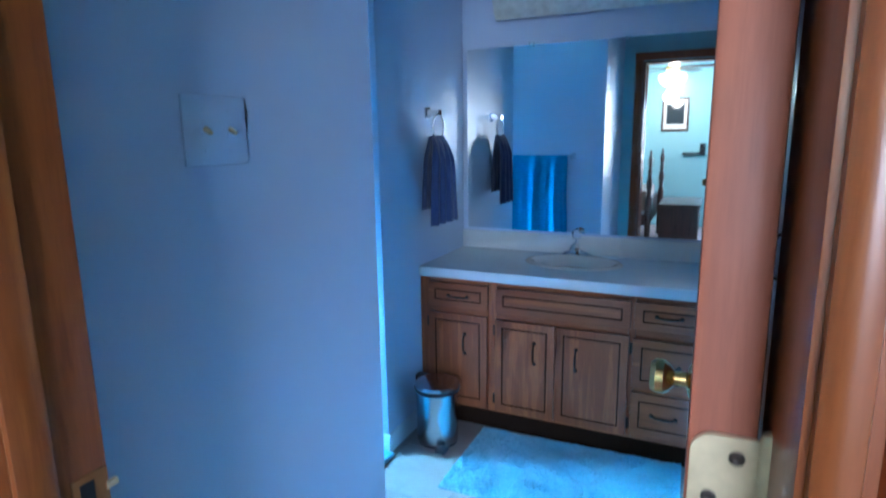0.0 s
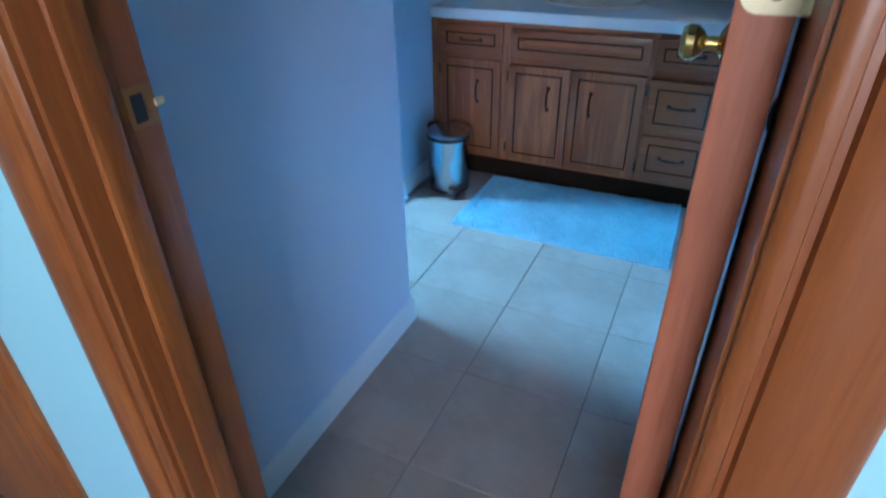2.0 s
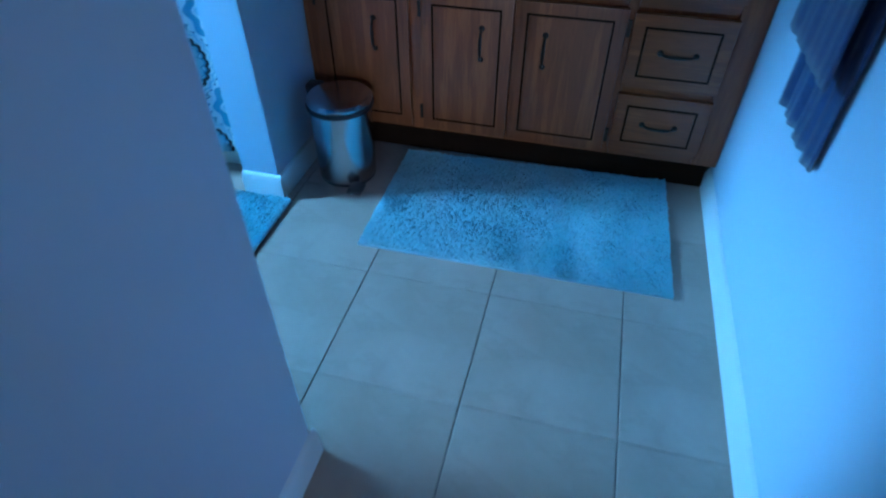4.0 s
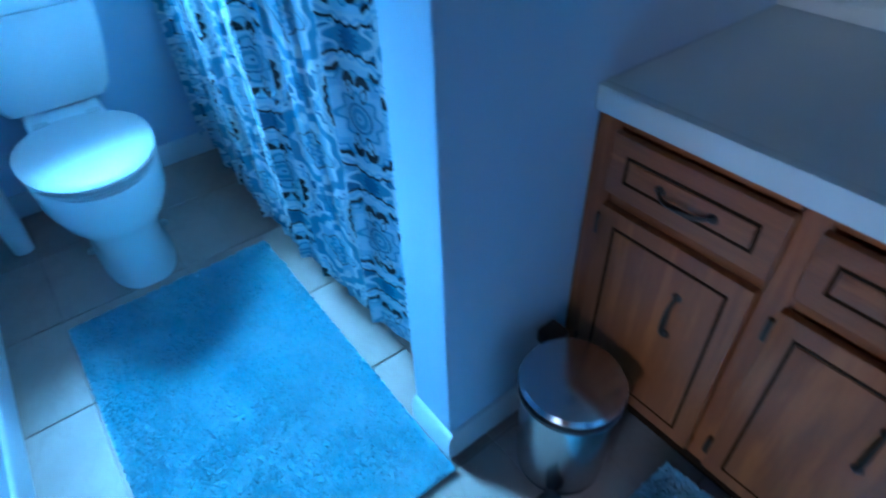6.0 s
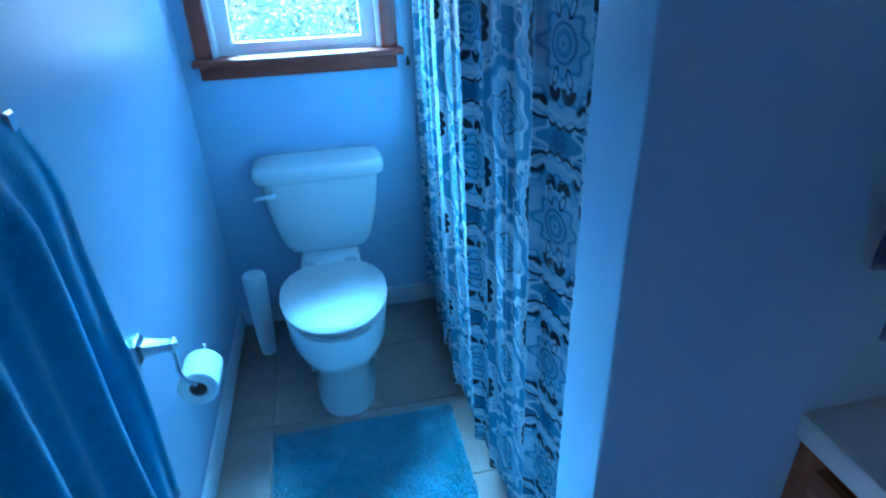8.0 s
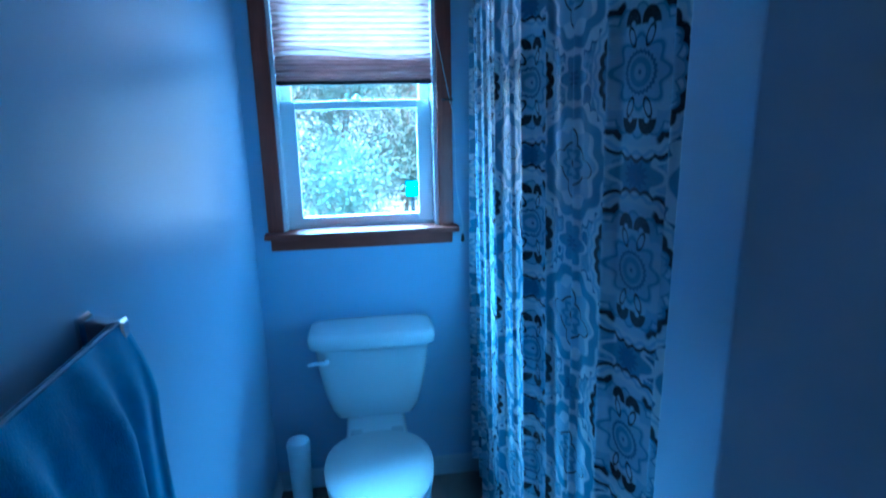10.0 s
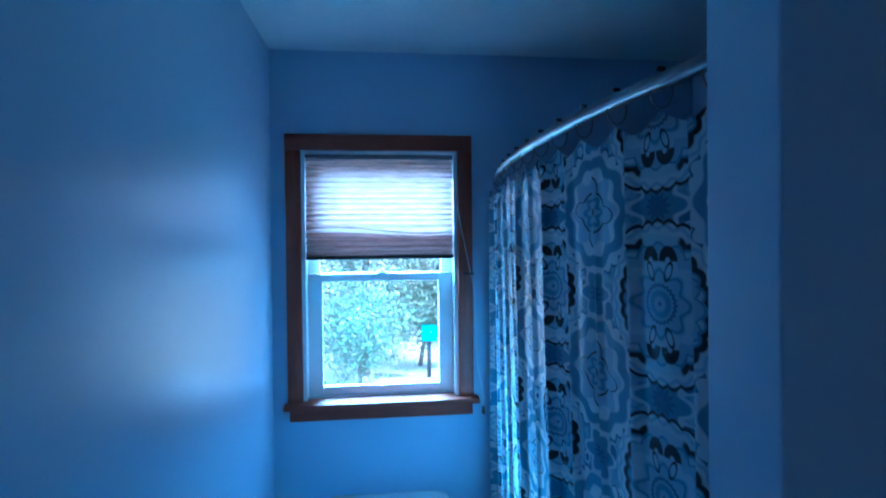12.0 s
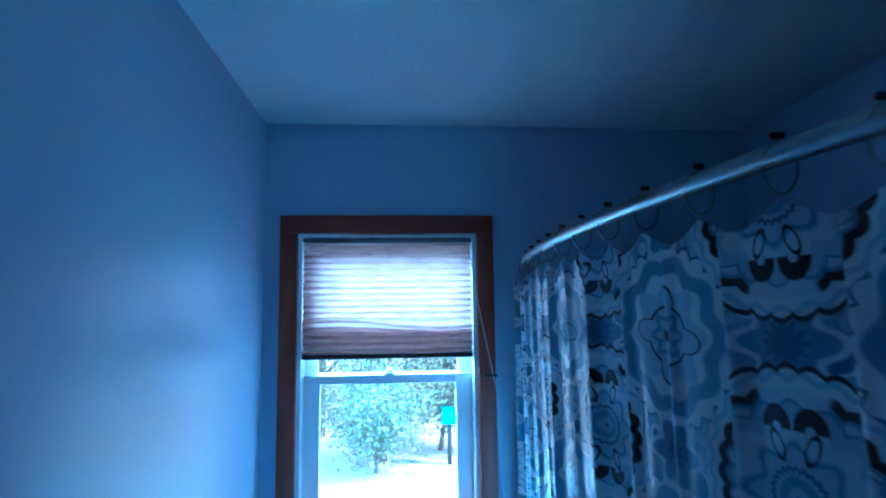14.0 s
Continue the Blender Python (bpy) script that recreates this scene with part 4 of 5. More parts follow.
FX, FY = -0.334, 3.452
faucet = thing("faucet", (FX, FY, CT), "chrome bathroom faucet with clear knob handle", "faucet")
part("base_plate", loft(bmesh.new(), [ring(FX, FY, CT + z, rx, ry, 32, 2.6) for z, rx, ry in ((0.001, 0.080, 0.027), (0.010, 0.078, 0.026), (0.020, 0.060, 0.022), (0.034, 0.034, 0.020))]), CHROME, faucet, "", 50)
part("spout", tube(bmesh.new(), curve_pts([(FX, FY, CT + 0.02), (FX, FY - 0.02, CT + 0.052), (FX, FY - 0.07, CT + 0.060), (FX, FY - 0.115, CT + 0.045), (FX, FY - 0.125, CT + 0.030)], 8), lambda f: 0.018 - 0.006 * f, 14), CHROME, faucet, "", 60)
part("stem", lathe([(0.018, 0.03), (0.016, 0.055), (0.010, 0.072), (0.008, 0.086)], (FX, FY + 0.004, CT), "z", 20), CHROME, faucet)
part("knob", lathe([(0.010, 0.084), (0.022, 0.092), (0.027, 0.108), (0.025, 0.124), (0.015, 0.135), (0.004, 0.137)], (FX, FY + 0.004, CT), "z", 10), CLEAR, faucet, "clear faceted knob", 20)

mirror = thing("mirror", (-0.30, NORTH, 0.921), "large frameless wall mirror above the vanity", "mirror")
part("glass", boxed(-0.958, EAST - 0.004, NORTH - 0.010, NORTH - 0.002, 0.921, 1.882), MIRROR, mirror, "", None)
for x in (-0.602, -0.129):
    part("clip", boxed(x - 0.012, x + 0.012, NORTH - 0.015, NORTH - 0.0005, 1.872, 1.897, bevel=0.003), CLEAR, mirror, "clear plastic mirror clip")

bar_lamp = thing("vanity_light", (-0.27, NORTH, 2.03), "long unlit etched glass light bar above the mirror", "wall lamp")
part("back_plate", boxed(-0.755, 0.28, NORTH - 0.035, NORTH - 0.001, 2.05, 2.20, bevel=0.006), TRIM_WHITE, bar_lamp)
bm = bmesh.new()
prof = [(0.005, 2.015), (-0.05, 2.000), (-0.085, 2.05), (-0.105, 2.10), (-0.100, 2.16), (-0.07, 2.205), (0.005, 2.215)]
loft(bm, [[(x, NORTH - 0.036 + d, z) for d, z in prof] for x in (-0.770, -0.755, 0.28, 0.295)])
part("glass_shade", bm, SHADE_GLASS, bar_lamp, "etched patterned glass", 60)

# ---- waste bin ----
BX, BY = -0.828, 2.788
waste = thing("waste_bin", (BX, BY, 0), "small brushed steel pedal bin with dark lid", "waste bin")
part("body", lathe([(0.094, 0.012), (0.097, 0.014), (0.099, 0.10), (0.101, 0.262), (0.101, 0.268)], (BX, BY, 0), "z", 48), STEEL, waste, "brushed steel")
part("foot_ring", lathe([(0.092, 0.0), (0.096, 0.003), (0.096, 0.013), (0.09, 0.0135)], (BX, BY, 0), "z", 40), PLASTIC, waste)
part("rim", lathe([(0.100, 0.262), (0.108, 0.264), (0.109, 0.276), (0.104, 0.280)], (BX, BY, 0), "z", 48), PLASTIC, waste)
part("lid", lathe([(0.106, 0.281), (0.107, 0.288), (0.100, 0.297), (0.070, 0.305), (0.030, 0.309), (0.004, 0.310)], (BX, BY, 0), "z", 48), STEEL, waste, "domed steel lid")
part("hinge_block", boxed(BX - 0.135, BX - 0.085, BY + 0.035, BY + 0.085, 0.255, 0.296, bevel=0.008), PLASTIC, waste)
bm = boxed(BX + 0.045, BX + 0.095, BY - 0.135, BY - 0.075, 0.008, 0.024, bevel=0.006)
part("pedal", bm, PLASTIC, waste)


# ---- rugs ----
def rug(x0, x1, y0, y1, corner_shift, label, seed, blades=26000):
    """A shaggy bath rug: a backing with rounded edge and a pile of single tufts."""
    rng = np.random.default_rng(seed)
    t = thing("bath_rug", ((x0 + x1) / 2, (y0 + y1) / 2, 0), label, "rug", "bath rugs")

    def warp(px, py):
        fx, fy = (px - x0) / (x1 - x0), (py - y0) / (y1 - y0)
        sx = sum(corner_shift[k][0] * w for k, w in enumerate(((1 - fx) * (1 - fy), fx * (1 - fy), fx * fy, (1 - fx) * fy)))
        sy = sum(corner_shift[k][1] * w for k, w in enumerate(((1 - fx) * (1 - fy), fx * (1 - fy), fx * fy, (1 - fx) * fy)))
        return px + sx, py + sy

    bm = boxed(x0, x1, y0, y1, 0.001, 0.010, bevel=0.003)
    for v in bm.verts:
        v.co.x, v.co.y = warp(v.co.x, v.co.y)
    part("backing", bm, RUG, t)
    bx_, by_ = rng.uniform(x0 + 0.002, x1 - 0.002, blades), rng.uniform(y0 + 0.002, y1 - 0.002, blades)
    bx_, by_ = warp(bx_, by_)
    ang = rng.uniform(0, 2 * np.pi, blades)
    flow = np.array([noise.noise(Vector((px * 11, py * 11, seed))) for px, py in zip(bx_, by_)])
    h = 0.0065 + 0.002 * rng.random(blades) + 0.003 * flow
    lean = 0.004 * rng.random(blades) + 0.003
    la = flow * 5 + rng.normal(0, 0.9, blades)
    w = 0.0036
    base = np.stack([bx_, by_, np.full(blades, 0.0095)], 1)
    side = np.stack([np.cos(ang), np.sin(ang), np.zeros(blades)], 1) * w
    tip = base + np.stack([np.cos(la) * lean, np.sin(la) * lean, h], 1)
    mid = base + np.stack([np.cos(la) * lean * 0.3, np.sin(la) * lean * 0.3, h * 0.6], 1)
    verts = np.stack([base - side, base + side, mid + side * 0.9, mid - side * 0.9, tip], 1).reshape(-1, 3)
    k = np.arange(blades) * 5
    faces = [(a, a + 1, a + 2, a + 3) for a in k.tolist()] + [(a + 3, a + 2, a + 4) for a in k.tolist()]
    me = bpy.data.meshes.new("shag")
    me.from_pydata(verts.tolist(), [], faces)
    me.materials.append(RUG)
    p = new("shag", me)
    p.parent, p.location = t, -Vector(t.location)
    tagged(p, "shaggy turquoise pile", kind="stuff")
    return t


rug(-0.660, 0.250, 2.440, 2.990, ((0, -0.006), (0.006, 0), (-0.004, 0.006), (-0.002, -0.030)), "turquoise shaggy bath rug before the vanity", 3, 42000)
rug(-1.968, -0.947, 1.978, 2.580, ((0, 0.0), (0.0, 0.01), (0.0, 0.0), (-0.002, 0.008)), "turquoise shaggy bath rug before the toilet", 5, 42000)


# ---- towels, holders, switch ----
def hung_towel(name, parent, x0, x1, y_bar, z_bar, drop_f, drop_b, material, seed, gather=0.0, depth=0.03, axis="x", skew=0.0, soft=1.0):
    """A towel folded over a bar: rows run over the bar from the back hem to the front hem, with soft folds."""
    bm = bmesh.new()
    rows, nr, nc = [], 46, 60
    total = drop_f + drop_b
    for r in range(nr + 1):
        s = r / nr * total - drop_b
        row = []
        for c in range(nc + 1):
            f = c / nc
            d = abs(s)
            fold = 0.010 * math.sin(f * 22 + seed) + 0.007 * math.sin(f * 41 + seed * 2) + 0.008 * noise.noise(Vector((f * 6, d * 3, seed)))
            fold *= soft * min(1, d / 0.08) * (0.9 + 1.2 * d)
            squeeze = 1 - gather * math.exp(-d / 0.12)
            along = (x0 + x1) / 2 + (f - 0.5) * (x1 - x0) * squeeze + 0.006 * math.sin(d * 7 + f * 3)
            if s < 0:
                off, z = -0.010 - 0.15 * depth * min(1, d / 0.1) + fold * 0.3, z_bar - d
            else:
                off, z = 0.014 + depth * 0.35 * min(1, d / 0.1) + fold, z_bar - d
            if d < 0.02:
                z = z_bar + 0.014 * math.cos(d / 0.02 * math.pi / 2)
                off = 0.013 * (s / 0.02)
            off += skew * (along - (x0 + x1) / 2)
            row.append(bm.verts.new((along, y_bar + off, z) if axis == "x" else (y_bar + off, along, z)))
        rows.append(row)
    for a, b in zip(rows, rows[1:]):
        for c in range(nc):
            bm.faces.new((a[c], a[c + 1], b[c + 1], b[c]))
    ob = part(name, bm, material, parent, "", 60)
    m = ob.modifiers.new("thickness", "SOLIDIFY")
    m.thickness, m.offset = 0.006, 0
    return ob


def wall_y(x):
    return CORNER_Y + (1.815 - CORNER_Y) * (x - SWITCH_X) / (WEST - SWITCH_X)


tbar = thing("towel_bar", (-1.03, wall_y(-1.03), 1.20), "chrome towel bar on square posts on the wall", "towel bar")
BARZ = 1.260
for x in (-1.360, -0.745):
    yw = wall_y(x)
    bm = bmesh.new()
    loft(bm, [[(x - hw, yw + yy, BARZ + hh), (x + hw, yw + yy, BARZ + hh), (x + hw, yw + yy, BARZ - hh), (x - hw, yw + yy, BARZ - hh)]
              for yy, hw, hh in ((0.001, 0.019, 0.027), (0.006, 0.019, 0.027), (0.012, 0.014, 0.022), (0.040, 0.010, 0.014), (0.060, 0.012, 0.016), (0.064, 0.009, 0.012))])
    part("post", bm, CHROME, tbar, "", 30)
part("bar", tube(bmesh.new(), [(-1.353, wall_y(-1.36) + 0.048, BARZ), (-0.752, wall_y(-0.745) + 0.048, BARZ)], 0.009, 14), CHROME, tbar)
bt = thing("bath_towel", (-1.03, wall_y(-1.03) + 0.06, 0.42), "turquoise bath towel folded over the towel bar", "towel")
hung_towel("cloth", bt, -1.372, -0.782, wall_y(-1.03) + 0.048, BARZ, 0.79, 0.70, TOWEL_BLUE, 2.0, 0.0, 0.08, "x", -0.0183)

tp = thing("toilet_paper_holder", (-1.6250, wall_y(-1.6250), 0.664), "chrome toilet paper holder with hooked arm on the wall", "toilet paper holder")
yw = wall_y(-1.6350)
bm = loft(bmesh.new(), [[(-1.6350 - hw, yw + yy, 0.666 + hw), (-1.6350 + hw, yw + yy, 0.666 + hw), (-1.6350 + hw, yw + yy, 0.666 - hw), (-1.6350 - hw, yw + yy, 0.666 - hw)] for yy, hw in ((0.001, 0.026), (0.007, 0.026), (0.014, 0.017), (0.060, 0.010), (0.078, 0.014), (0.084, 0.010))])
part("post", bm, CHROME, tp, "", 30)
part("arm", tube(bmesh.new(), curve_pts([(-1.6370, yw + 0.072, 0.659), (-1.6270, yw + 0.076, 0.624), (-1.6150, yw + 0.080, 0.589), (-1.6070, yw + 0.104, 0.567), (-1.6200, yw + 0.104, 0.558), (-1.6550, yw + 0.104, 0.556), (-1.7550, yw + 0.104, 0.556), (-1.7630, yw + 0.104, 0.570)], 8), 0.0055, 10), CHROME, tp, "", 60)
roll = thing("toilet_paper_roll", (-1.6900, yw + 0.104, 0.494), "white toilet paper roll on its holder", "toilet paper")
n = 40
bm = loft(bmesh.new(), [[(x, yw + 0.104 + r * math.cos(2 * math.pi * k / n), 0.534 + r * math.sin(2 * math.pi * k / n)) for k in range(n)] for x, r in ((-1.6250, 0.021), (-1.6230, 0.043), (-1.6260, 0.047), (-1.7220, 0.047), (-1.7250, 0.043), (-1.7230, 0.021), (-1.6250, 0.021))], cap=False)
part("paper", bm, PAPER, roll, "", 40)
part("core", loft(bmesh.new(), [[(x, yw + 0.104 + 0.0205 * math.cos(2 * math.pi * k / n), 0.534 + 0.0205 * math.sin(2 * math.pi * k / n)) for k in range(n)] for x in (-1.6280, -1.7390)], cap=False), CARPET, roll, "brown card core")

tring = thing("towel_ring", (STUB_X1, 3.05, 1.54), "chrome towel ring on the partition wall", "towel ring")
bm = loft(bmesh.new(), [[(STUB_X1 + d, 3.05 - hw, 1.54 + hw), (STUB_X1 + d, 3.05 + hw, 1.54 + hw), (STUB_X1 + d, 3.05 + hw, 1.54 - hw), (STUB_X1 + d, 3.05 - hw, 1.54 - hw)] for d, hw in ((0.001, 0.026), (0.007, 0.026), (0.014, 0.016), (0.055, 0.010), (0.070, 0.014), (0.076, 0.010))])
part("post", bm, CHROME, tring, "", 30)
part("ring", tube(bmesh.new(), [(STUB_X1 + 0.062, 3.05 + 0.062 * math.sin(radians(a)), 1.535 - 0.062 + 0.062 * math.cos(radians(a))) for a in range(0, 361, 12)], 0.0045, 10), CHROME, tring, "", 60)
ht = thing("hand_towel", (STUB_X1 + 0.062, 3.05, 1.0), "navy blue hand towel hanging through the towel ring", "towel")
hung_towel("cloth", ht, 2.905, 3.165, STUB_X1 + 0.062, 1.418, 0.405, 0.33, TOWEL_NAVY, 5.0, 0.50, 0.06, "y", 0.0, 0.7)

switch = thing("light_switch", (SWITCH_X, 1.257, 1.442), "pale double light switch plate with two toggles", "light switch")
part("plate", boxed(SWITCH_X + 0.0005, SWITCH_X + 0.007, 1.187, 1.328, 1.384, 1.502, bevel=0.003), PLATE, switch)
for y in (1.230, 1.286):
    part("toggle_slot", boxed(SWITCH_X + 0.0072, SWITCH_X + 0.0085, y - 0.006, y + 0.006, 1.432, 1.458), PLATE, switch)
    bm = bmesh.new()
    tube(bm, [(SWITCH_X + 0.0085, y, 1.446), (SWITCH_X + 0.022, y, 1.439)], lambda f: 0.0052 - 0.0012 * f, 8)
    part("toggle", bm, HINGEM, switch)
    for z in (1.410, 1.478):
        part("screw", lathe([(0.0032, 0), (0.0032, 0.0008), (0.001, 0.0012)], (SWITCH_X + 0.0071, y, z), "x", 12), PLATE, switch)

# right wall behind the door: iron hooks, towels
for z in (1.278, 0.985):
    hook = thing("wall_hook", (EAST, 1.295, z), "black iron loop hook on the wall behind the door", "hook", "wall hooks")
    part("backplate", boxed(EAST - 0.004, EAST - 0.0005, 1.280, 1.310, z - 0.036, z + 0.036, bevel=0.001), BLACK, hook)
    part("loop", tube(bmesh.new(), curve_pts([(EAST - 0.003, 1.295, z + 0.028), (EAST - 0.015, 1.295, z + 0.026), (EAST - 0.020, 1.295, z + 0.010), (EAST - 0.020, 1.295, z - 0.012), (EAST - 0.015, 1.295, z - 0.026), (EAST - 0.003, 1.295, z - 0.028)], 6), 0.0022, 10), BLACK, hook, "", 60)

nt = thing("navy_towel", (EAST - 0.02, 2.45, 0.55), "navy blue bath towel hanging on the wall", "towel")
hung_towel("cloth", nt, 2.30, 2.59, EAST - 0.040, 1.30, 0.76, 0.60, TOWEL_NAVY, 3.0, 0.08, 0.03, "y", 0.0, 0.4)
nb = thing("towel_hook", (EAST, 2.44, 1.30), "chrome towel bar holding the navy towel", "towel bar")
part("bar", tube(bmesh.new(), [(EAST - 0.040, 2.31, 1.30), (EAST - 0.040, 2.59, 1.30)], 0.008, 12), CHROME, nb)
for y in (2.31, 2.59):
    part("post", lathe([(0.022, 0.001), (0.022, 0.008), (0.011, 0.014), (0.010, 0.050)], (EAST, y, 1.30), "-x", 16), CHROME, nb)

# ---- bedroom, seen in the mirror and past the door frame ----
fan = thing("ceiling_fan", (-0.32, -2.45, CEILING), "ceiling fan with lit glass bowl lamp and brown blades", "ceiling fan")
FC = (-0.32, -2.45)
part("canopy", lathe([(0.07, 0), (0.07, -0.02), (0.03, -0.05), (0.015, -0.06), (0.015, -0.09), (0.09, -0.10), (0.10, -0.15), (0.06, -0.19), (0.05, -0.20)], (*FC, CEILING - 0.001), "z", 28), BRASS, fan)
part("lamp_bowl", lathe([(0.06, -0.20), (0.17, -0.215), (0.185, -0.25), (0.16, -0.32), (0.09, -0.375), (0.01, -0.390)], (*FC, CEILING), "z", 32), BULB, fan, "lit frosted glass bowl", 60)
part("finial", lathe([(0.004, -0.389), (0.009, -0.396), (0.007, -0.411), (0.002, -0.416)], (*FC, CEILING), "z", 12), BRASS, fan)
for k in range(5):
    bm = boxed(0.15, 0.62, -0.065, 0.065, -0.003, 0.003, bevel=0.002)
    box(bm, 0.08, 0.18, -0.02, 0.02, -0.004, 0.004)
    bm.transform(Matrix.Translation((*FC, CEILING - 0.135)) @ Matrix.Rotation(radians(72 * k + 12), 4, "Z") @ Matrix.Rotation(radians(9), 4, "X"))
    part("blade", bm, DARKWOOD, fan)
lamp("fan_bulb", "POINT", 2.2, (1.0, 0.78, 0.52), Matrix.Translation((FC[0], FC[1], CEILING - 0.52)), 0.09)

pic = thing("framed_picture", (-0.29, BED_S, 1.45), "dark framed picture with white mat on the wall", "picture")
PX0, PX1, PZ0, PZ1 = -0.49, -0.10, 1.46, 1.96
bm = bmesh.new()
for q in ((PX0, PX1, PZ0, PZ0 + 0.03), (PX0, PX1, PZ1 - 0.03, PZ1), (PX0, PX0 + 0.03, PZ0 + 0.03, PZ1 - 0.03), (PX1 - 0.03, PX1, PZ0 + 0.03, PZ1 - 0.03)):
    box(bm, q[0], q[1], BED_S + 0.001, BED_S + 0.024, q[2], q[3], bevel=0.003)
part("frame", bm, DARKWOOD, pic)
part("mat", boxed(PX0 + 0.03, PX1 - 0.03, BED_S + 0.004, BED_S + 0.010, PZ0 + 0.03, PZ1 - 0.03), PAPER, pic, "white mat")
part("print", boxed(PX0 + 0.07, PX1 - 0.07, BED_S + 0.0102, BED_S + 0.013, PZ0 + 0.11, PZ1 - 0.06), DARKGLASS, pic, "dark blue grey print")


def bed():
    b = thing("bed", (-1.35, -1.0, 0), "dark four-poster bed with white cover", "bed")
    prof = [(0.035, 0.0), (0.035, 0.30), (0.042, 0.33), (0.042, 0.62), (0.030, 0.65), (0.024, 0.70), (0.036, 0.78), (0.038, 0.84), (0.020, 0.92), (0.028, 0.96), (0.020, 1.0), (0.026, 1.06), (0.030, 1.10), (0.016, 1.15), (0.010, 1.21), (0.004, 1.23)]
    for x, y in ((-0.43, -1.2), (-0.375, -2.3), (-2.3, -1.2), (-2.3, -2.3)):
        part("bedpost", lathe(prof, (x, y, 0), "z", 20), DARKWOOD, b)
    part("side_rail", boxed(-2.28, -0.46, -1.22, -1.18, 0.28, 0.42, bevel=0.005), DARKWOOD, b)
    part("side_rail", boxed(-2.28, -0.46, -2.32, -2.28, 0.28, 0.42, bevel=0.005), DARKWOOD, b)
    part("footboard", boxed(-0.452, -0.412, -2.28, -1.22, 0.30, 0.60, bevel=0.008), DARKWOOD, b)
    part("mattress", boxed(-2.26, -0.47, -2.27, -1.23, 0.34, 0.70, bevel=0.06, seg=4), LINEN, b)
    part("quilt", boxed(-1.2, -0.455, -2.30, -1.20, 0.45, 0.725, bevel=0.05, seg=4), QUILT, b)
    return b


bed()
chest = thing("blanket_chest", (0.05, -1.6, 0), "dark wooden blanket chest at the foot of the bed", "chest")
part("box", boxed(-0.30, 0.16, -2.2, -1.25, 0.02, 0.52, bevel=0.006), DARKWOOD, chest)
part("lid", boxed(-0.32, 0.18, -2.23, -1.22, 0.521, 0.555, bevel=0.008), DARKWOOD, chest)
bracket = thing("wall_bracket", (0.02, BED_S, 1.15), "black metal bracket arm on the bedroom wall", "wall bracket")
part("plate", boxed(0.08, 0.16, BED_S + 0.001, BED_S + 0.02, 1.09, 1.27, bevel=0.004), BLACK, bracket)
part("arm", boxed(-0.16, 0.12, BED_S + 0.021, BED_S + 0.05, 1.10, 1.14, bevel=0.006), BLACK, bracket)

# closet door and its casing beside the bathroom door
closet = thing("door_3", (-0.61, DOOR_Y0, 0), "orange varnished wooden closet door and casing", "door", kind="structure")
casing("casing", casing_profile(-0.752, -0.678), DOOR_Y0, -1, 0, 2.05, closet)
part("leaf", boxed(-1.39, -0.754, DOOR_Y0 - 0.012, DOOR_Y0 - 0.001, 0.012, 2.03, bevel=0.003), DOOR_WOOD, closet)
part("head_casing", boxed(-1.47, -0.676, DOOR_Y0 - 0.018, DOOR_Y0 - 0.0005, 2.051, 2.12, bevel=0.005), DOOR_WOOD, closet)
casing("casing", casing_profile(-1.393, -1.46), DOOR_Y0, -1, 0, 2.05, closet)

# ---- outdoors ----
solo("ground", boxed(-400, WEST - 0.16, -300, 300, -0.6, -0.35), GRASS, (-60, 0, -0.35), "pale sunlit lawn outside the window", "ground", kind="structure")


def tree(name, x, y, height, spread, seed, label, leaves=2600, low=0.25):
    rng = np.random.default_rng(seed)
    t = thing(name, (x, y, -0.35), label, "tree", "garden trees")
    trunk = bmesh.new()
    top = Vector((x + rng.normal(0, 0.2), y + rng.normal(0, 0.2), -0.35 + height * 0.8))
    tube(trunk, curve_pts([(x, y, -0.40), (x + rng.normal(0, 0.08), y + rng.normal(0, 0.08), -0.35 + height * 0.35), top], 6), lambda f: 0.10 * height / 4 * (1 - 0.8 * f), 10)
    tips = [top]
    for k in range(11):
        f = 0.2 + 0.65 * rng.random()
        s = Vector((x, y, -0.35 + height * f * 0.8))
        a = rng.uniform(0, 2 * np.pi)
        ln = spread * rng.uniform(0.5, 1.0)
        e = s + Vector((math.cos(a) * ln, math.sin(a) * ln, ln * rng.uniform(0.4, 1.1)))
        tube(trunk, curve_pts([s, (s + e) / 2 + Vector((0, 0, 0.1)), e], 4), lambda q: 0.030 * height / 4 * (1 - 0.8 * q), 6)
        tips += [e, (s + e) / 2]
    part("trunk", trunk, BARK, t)
    verts, faces = [], []
    for k in range(leaves * 2):
        c = tips[int(rng.integers(len(tips)))] + Vector(rng.normal(0, spread * 0.26, 3).tolist())
        c.z = max(c.z, -0.35 + height * low * rng.uniform(0.2, 1))
        d, e = Vector(rng.normal(0, 1, 3).tolist()).normalized(), Vector(rng.normal(0, 1, 3).tolist()).normalized()
        sz = rng.uniform(0.020, 0.048)
        b = len(verts)
        verts += [c - d * sz, c + e * sz * 0.45, c + d * sz, c - e * sz * 0.45]
        faces.append((b, b + 1, b + 2, b + 3))
    me = bpy.data.meshes.new("crown")
    me.from_pydata([tuple(v) for v in verts], [], faces)
    me.materials.append(LEAF)
    cr = new("crown", me)
    cr.parent, cr.location = t, -Vector(t.location)
    return t


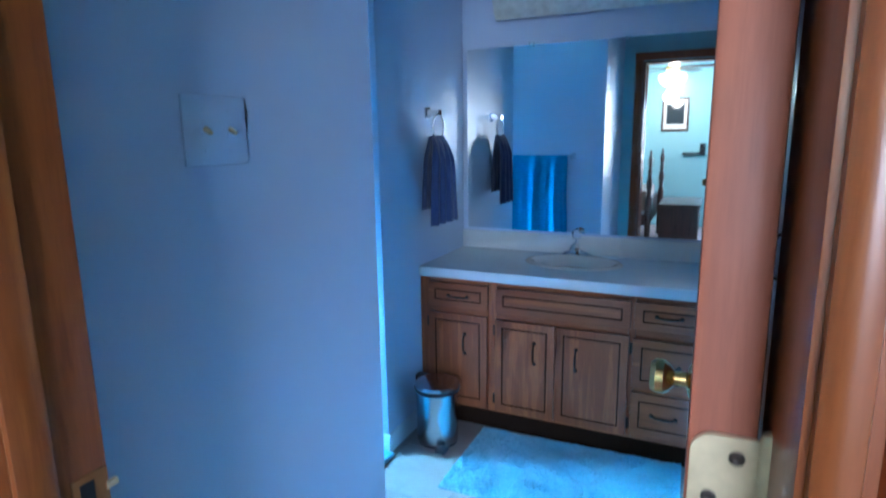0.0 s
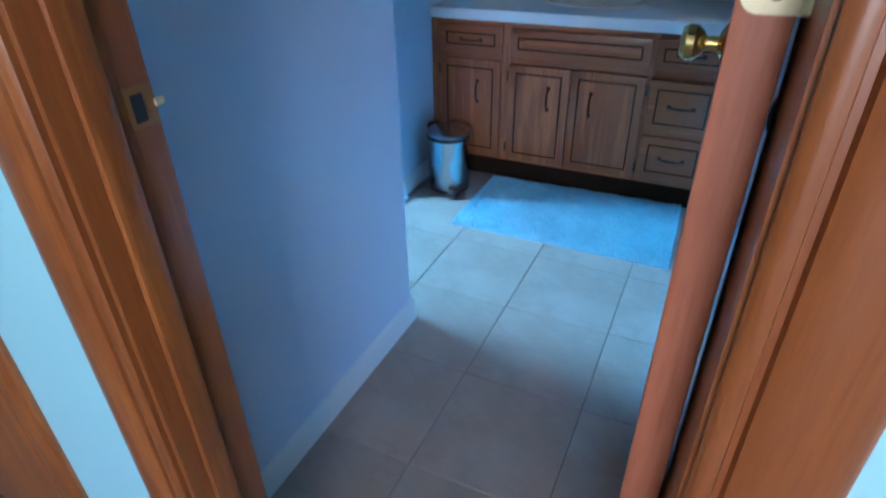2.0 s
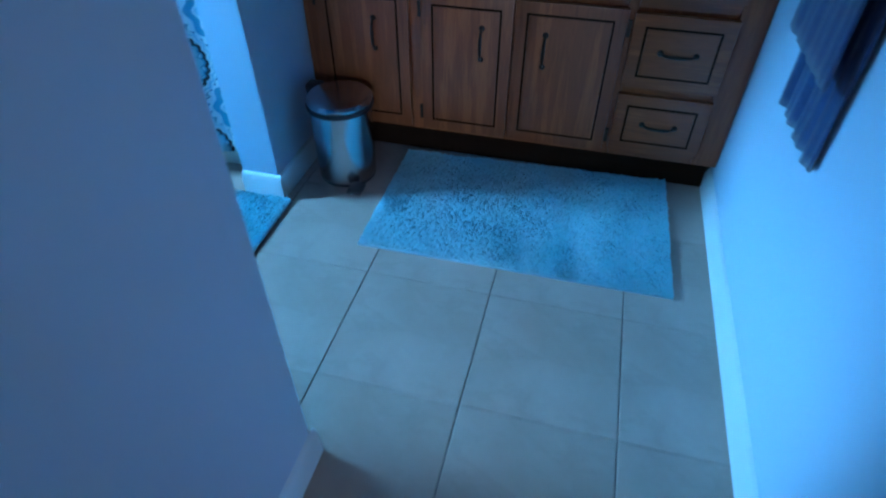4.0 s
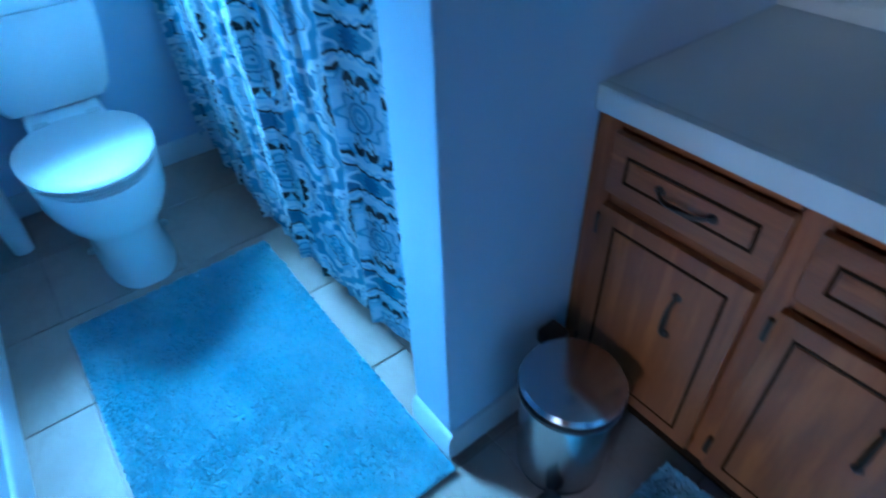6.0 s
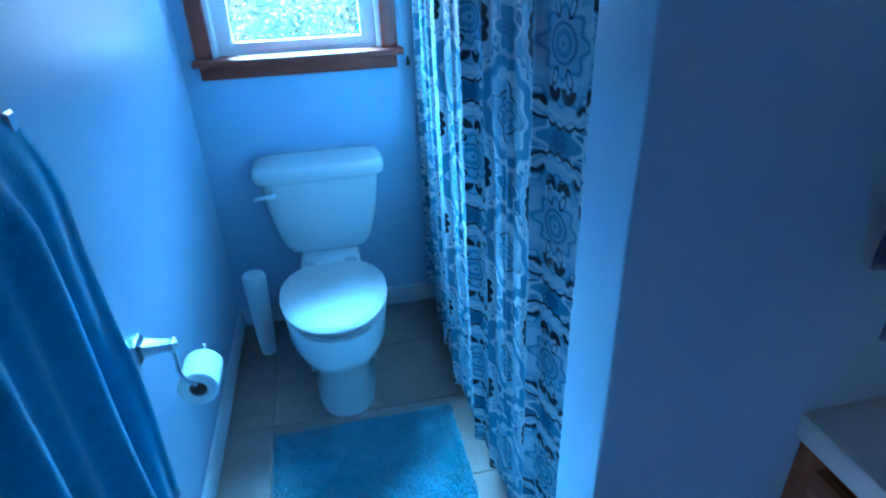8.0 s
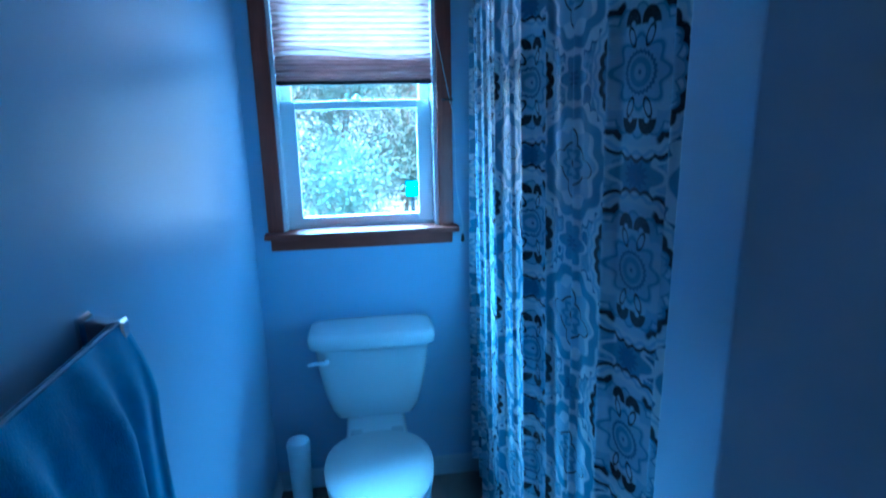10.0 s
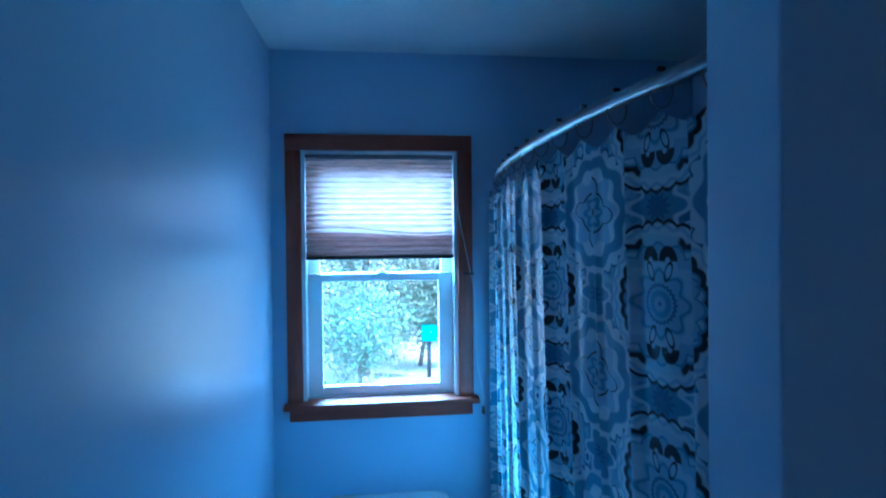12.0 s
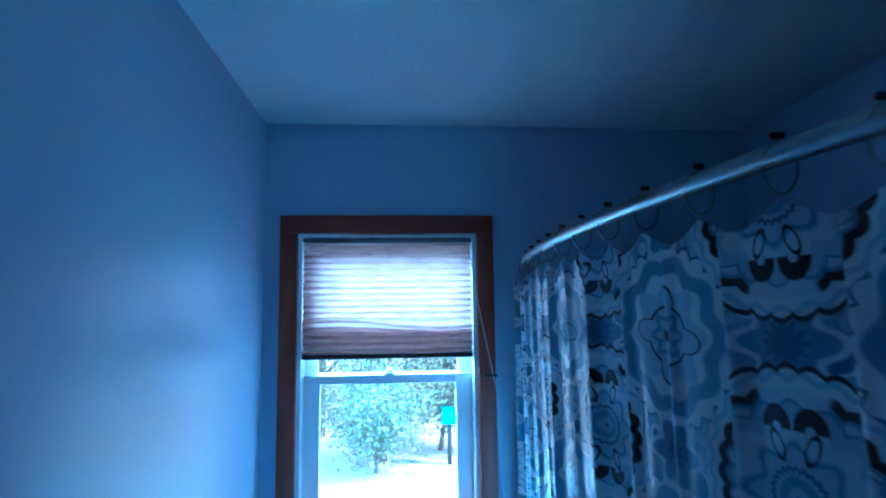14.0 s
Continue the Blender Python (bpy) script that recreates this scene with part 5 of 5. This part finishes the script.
tree("tree", -9.6, 2.05, 3.6, 1.1, 11, "leafy green tree in the sunny garden", 7500, 0.1)
tree("tree", -11.5, 0.9, 4.6, 1.5, 12, "tall leafy tree in the garden", 6500)
tree("tree", -12.5, 3.2, 5.0, 1.5, 13, "tall leafy tree behind the garden", 5200, 0.4)
tree("tree", -15.0, 1.8, 6.5, 2.2, 14, "large tree at the back of the garden", 6500)
tree("tree", -15.5, -1.2, 6.0, 2.2, 15, "large tree at the back of the garden", 6000)
tree("tree", -16.0, 5.0, 6.0, 2.0, 16, "large tree at the back of the garden", 5000, 0.4)

tree("tree", -10.1, 2.95, 1.7, 0.8, 21, "low leafy bush at the edge of the lawn", 5200, 0.05)
tree("tree", -8.9, 2.0, 1.25, 0.8, 22, "low leafy bush at the edge of the lawn", 5200, 0.05)
shed = thing("garden_shed", (-13.5, 4.3, -0.35), "white sided shed in the garden", "shed")
part("wall", boxed(-14.6, -13.0, 3.35, 5.6, -0.36, 1.55), SIDING, shed)
bm = loft(bmesh.new(), [[(-14.8, y, 1.5), (-13.8, y, 2.2), (-12.8, y, 1.5), (-12.8, y, 1.56), (-13.8, y, 2.28), (-14.8, y, 1.56)] for y in (3.2, 5.75)])
part("roof", bm, BARK, shed)
part("door", boxed(-12.99, -12.96, 3.55, 3.9, -0.2, 1.2), DARKGLASS, shed)
post = thing("post_box", (-9.26, 3.03, -0.35), "small turquoise box on a short garden post", "garden box")
part("post", boxed(-9.29, -9.23, 3.00, 3.06, -0.36, 0.225, bevel=0.004), PLASTIC, post, "thin black post")
part("box", boxed(-9.37, -9.15, 2.92, 3.14, 0.226, 0.445, bevel=0.01), TEAL, post)

# ---- floor tiles ----
TS, TJ, TK = 0.3585, 0.003, 0.0014
tx = [-0.2330 + TS * k for k in range(-7, 2)]
ty = [1.248 + 0.362 * k for k in range(-2, 7)]
tile_meshes = {}
for a in tx:
    for c in ty:
        x0, x1, y0, y1 = max(a, WEST) + TJ / 2, min(a + TS, EAST) - TJ / 2, max(c, 0.817) + TK / 2, min(c + 0.362, NORTH) - TK / 2
        if x1 - x0 < 0.02 or y1 - y0 < 0.02:
            continue
        key = (round(x1 - x0, 3), round(y1 - y0, 3))
        if key not in tile_meshes:
            hx_, hy_ = (x1 - x0) / 2, (y1 - y0) / 2
            bm = loft(bmesh.new(), [[(sx * (hx_ - d), sy * (hy_ - d), z) for sx, sy in ((-1, -1), (1, -1), (1, 1), (-1, 1))] for d, z in ((0, -0.012), (0, -0.0015), (0.0012, -0.0003), (0.003, 0.0))])
            tile_meshes[key] = mesh_of("tile", bm, TILE)
        tl = new("tile", tile_meshes[key])
        tl.parent, tl.location = floor, ((x0 + x1) / 2, (y0 + y1) / 2, 0)
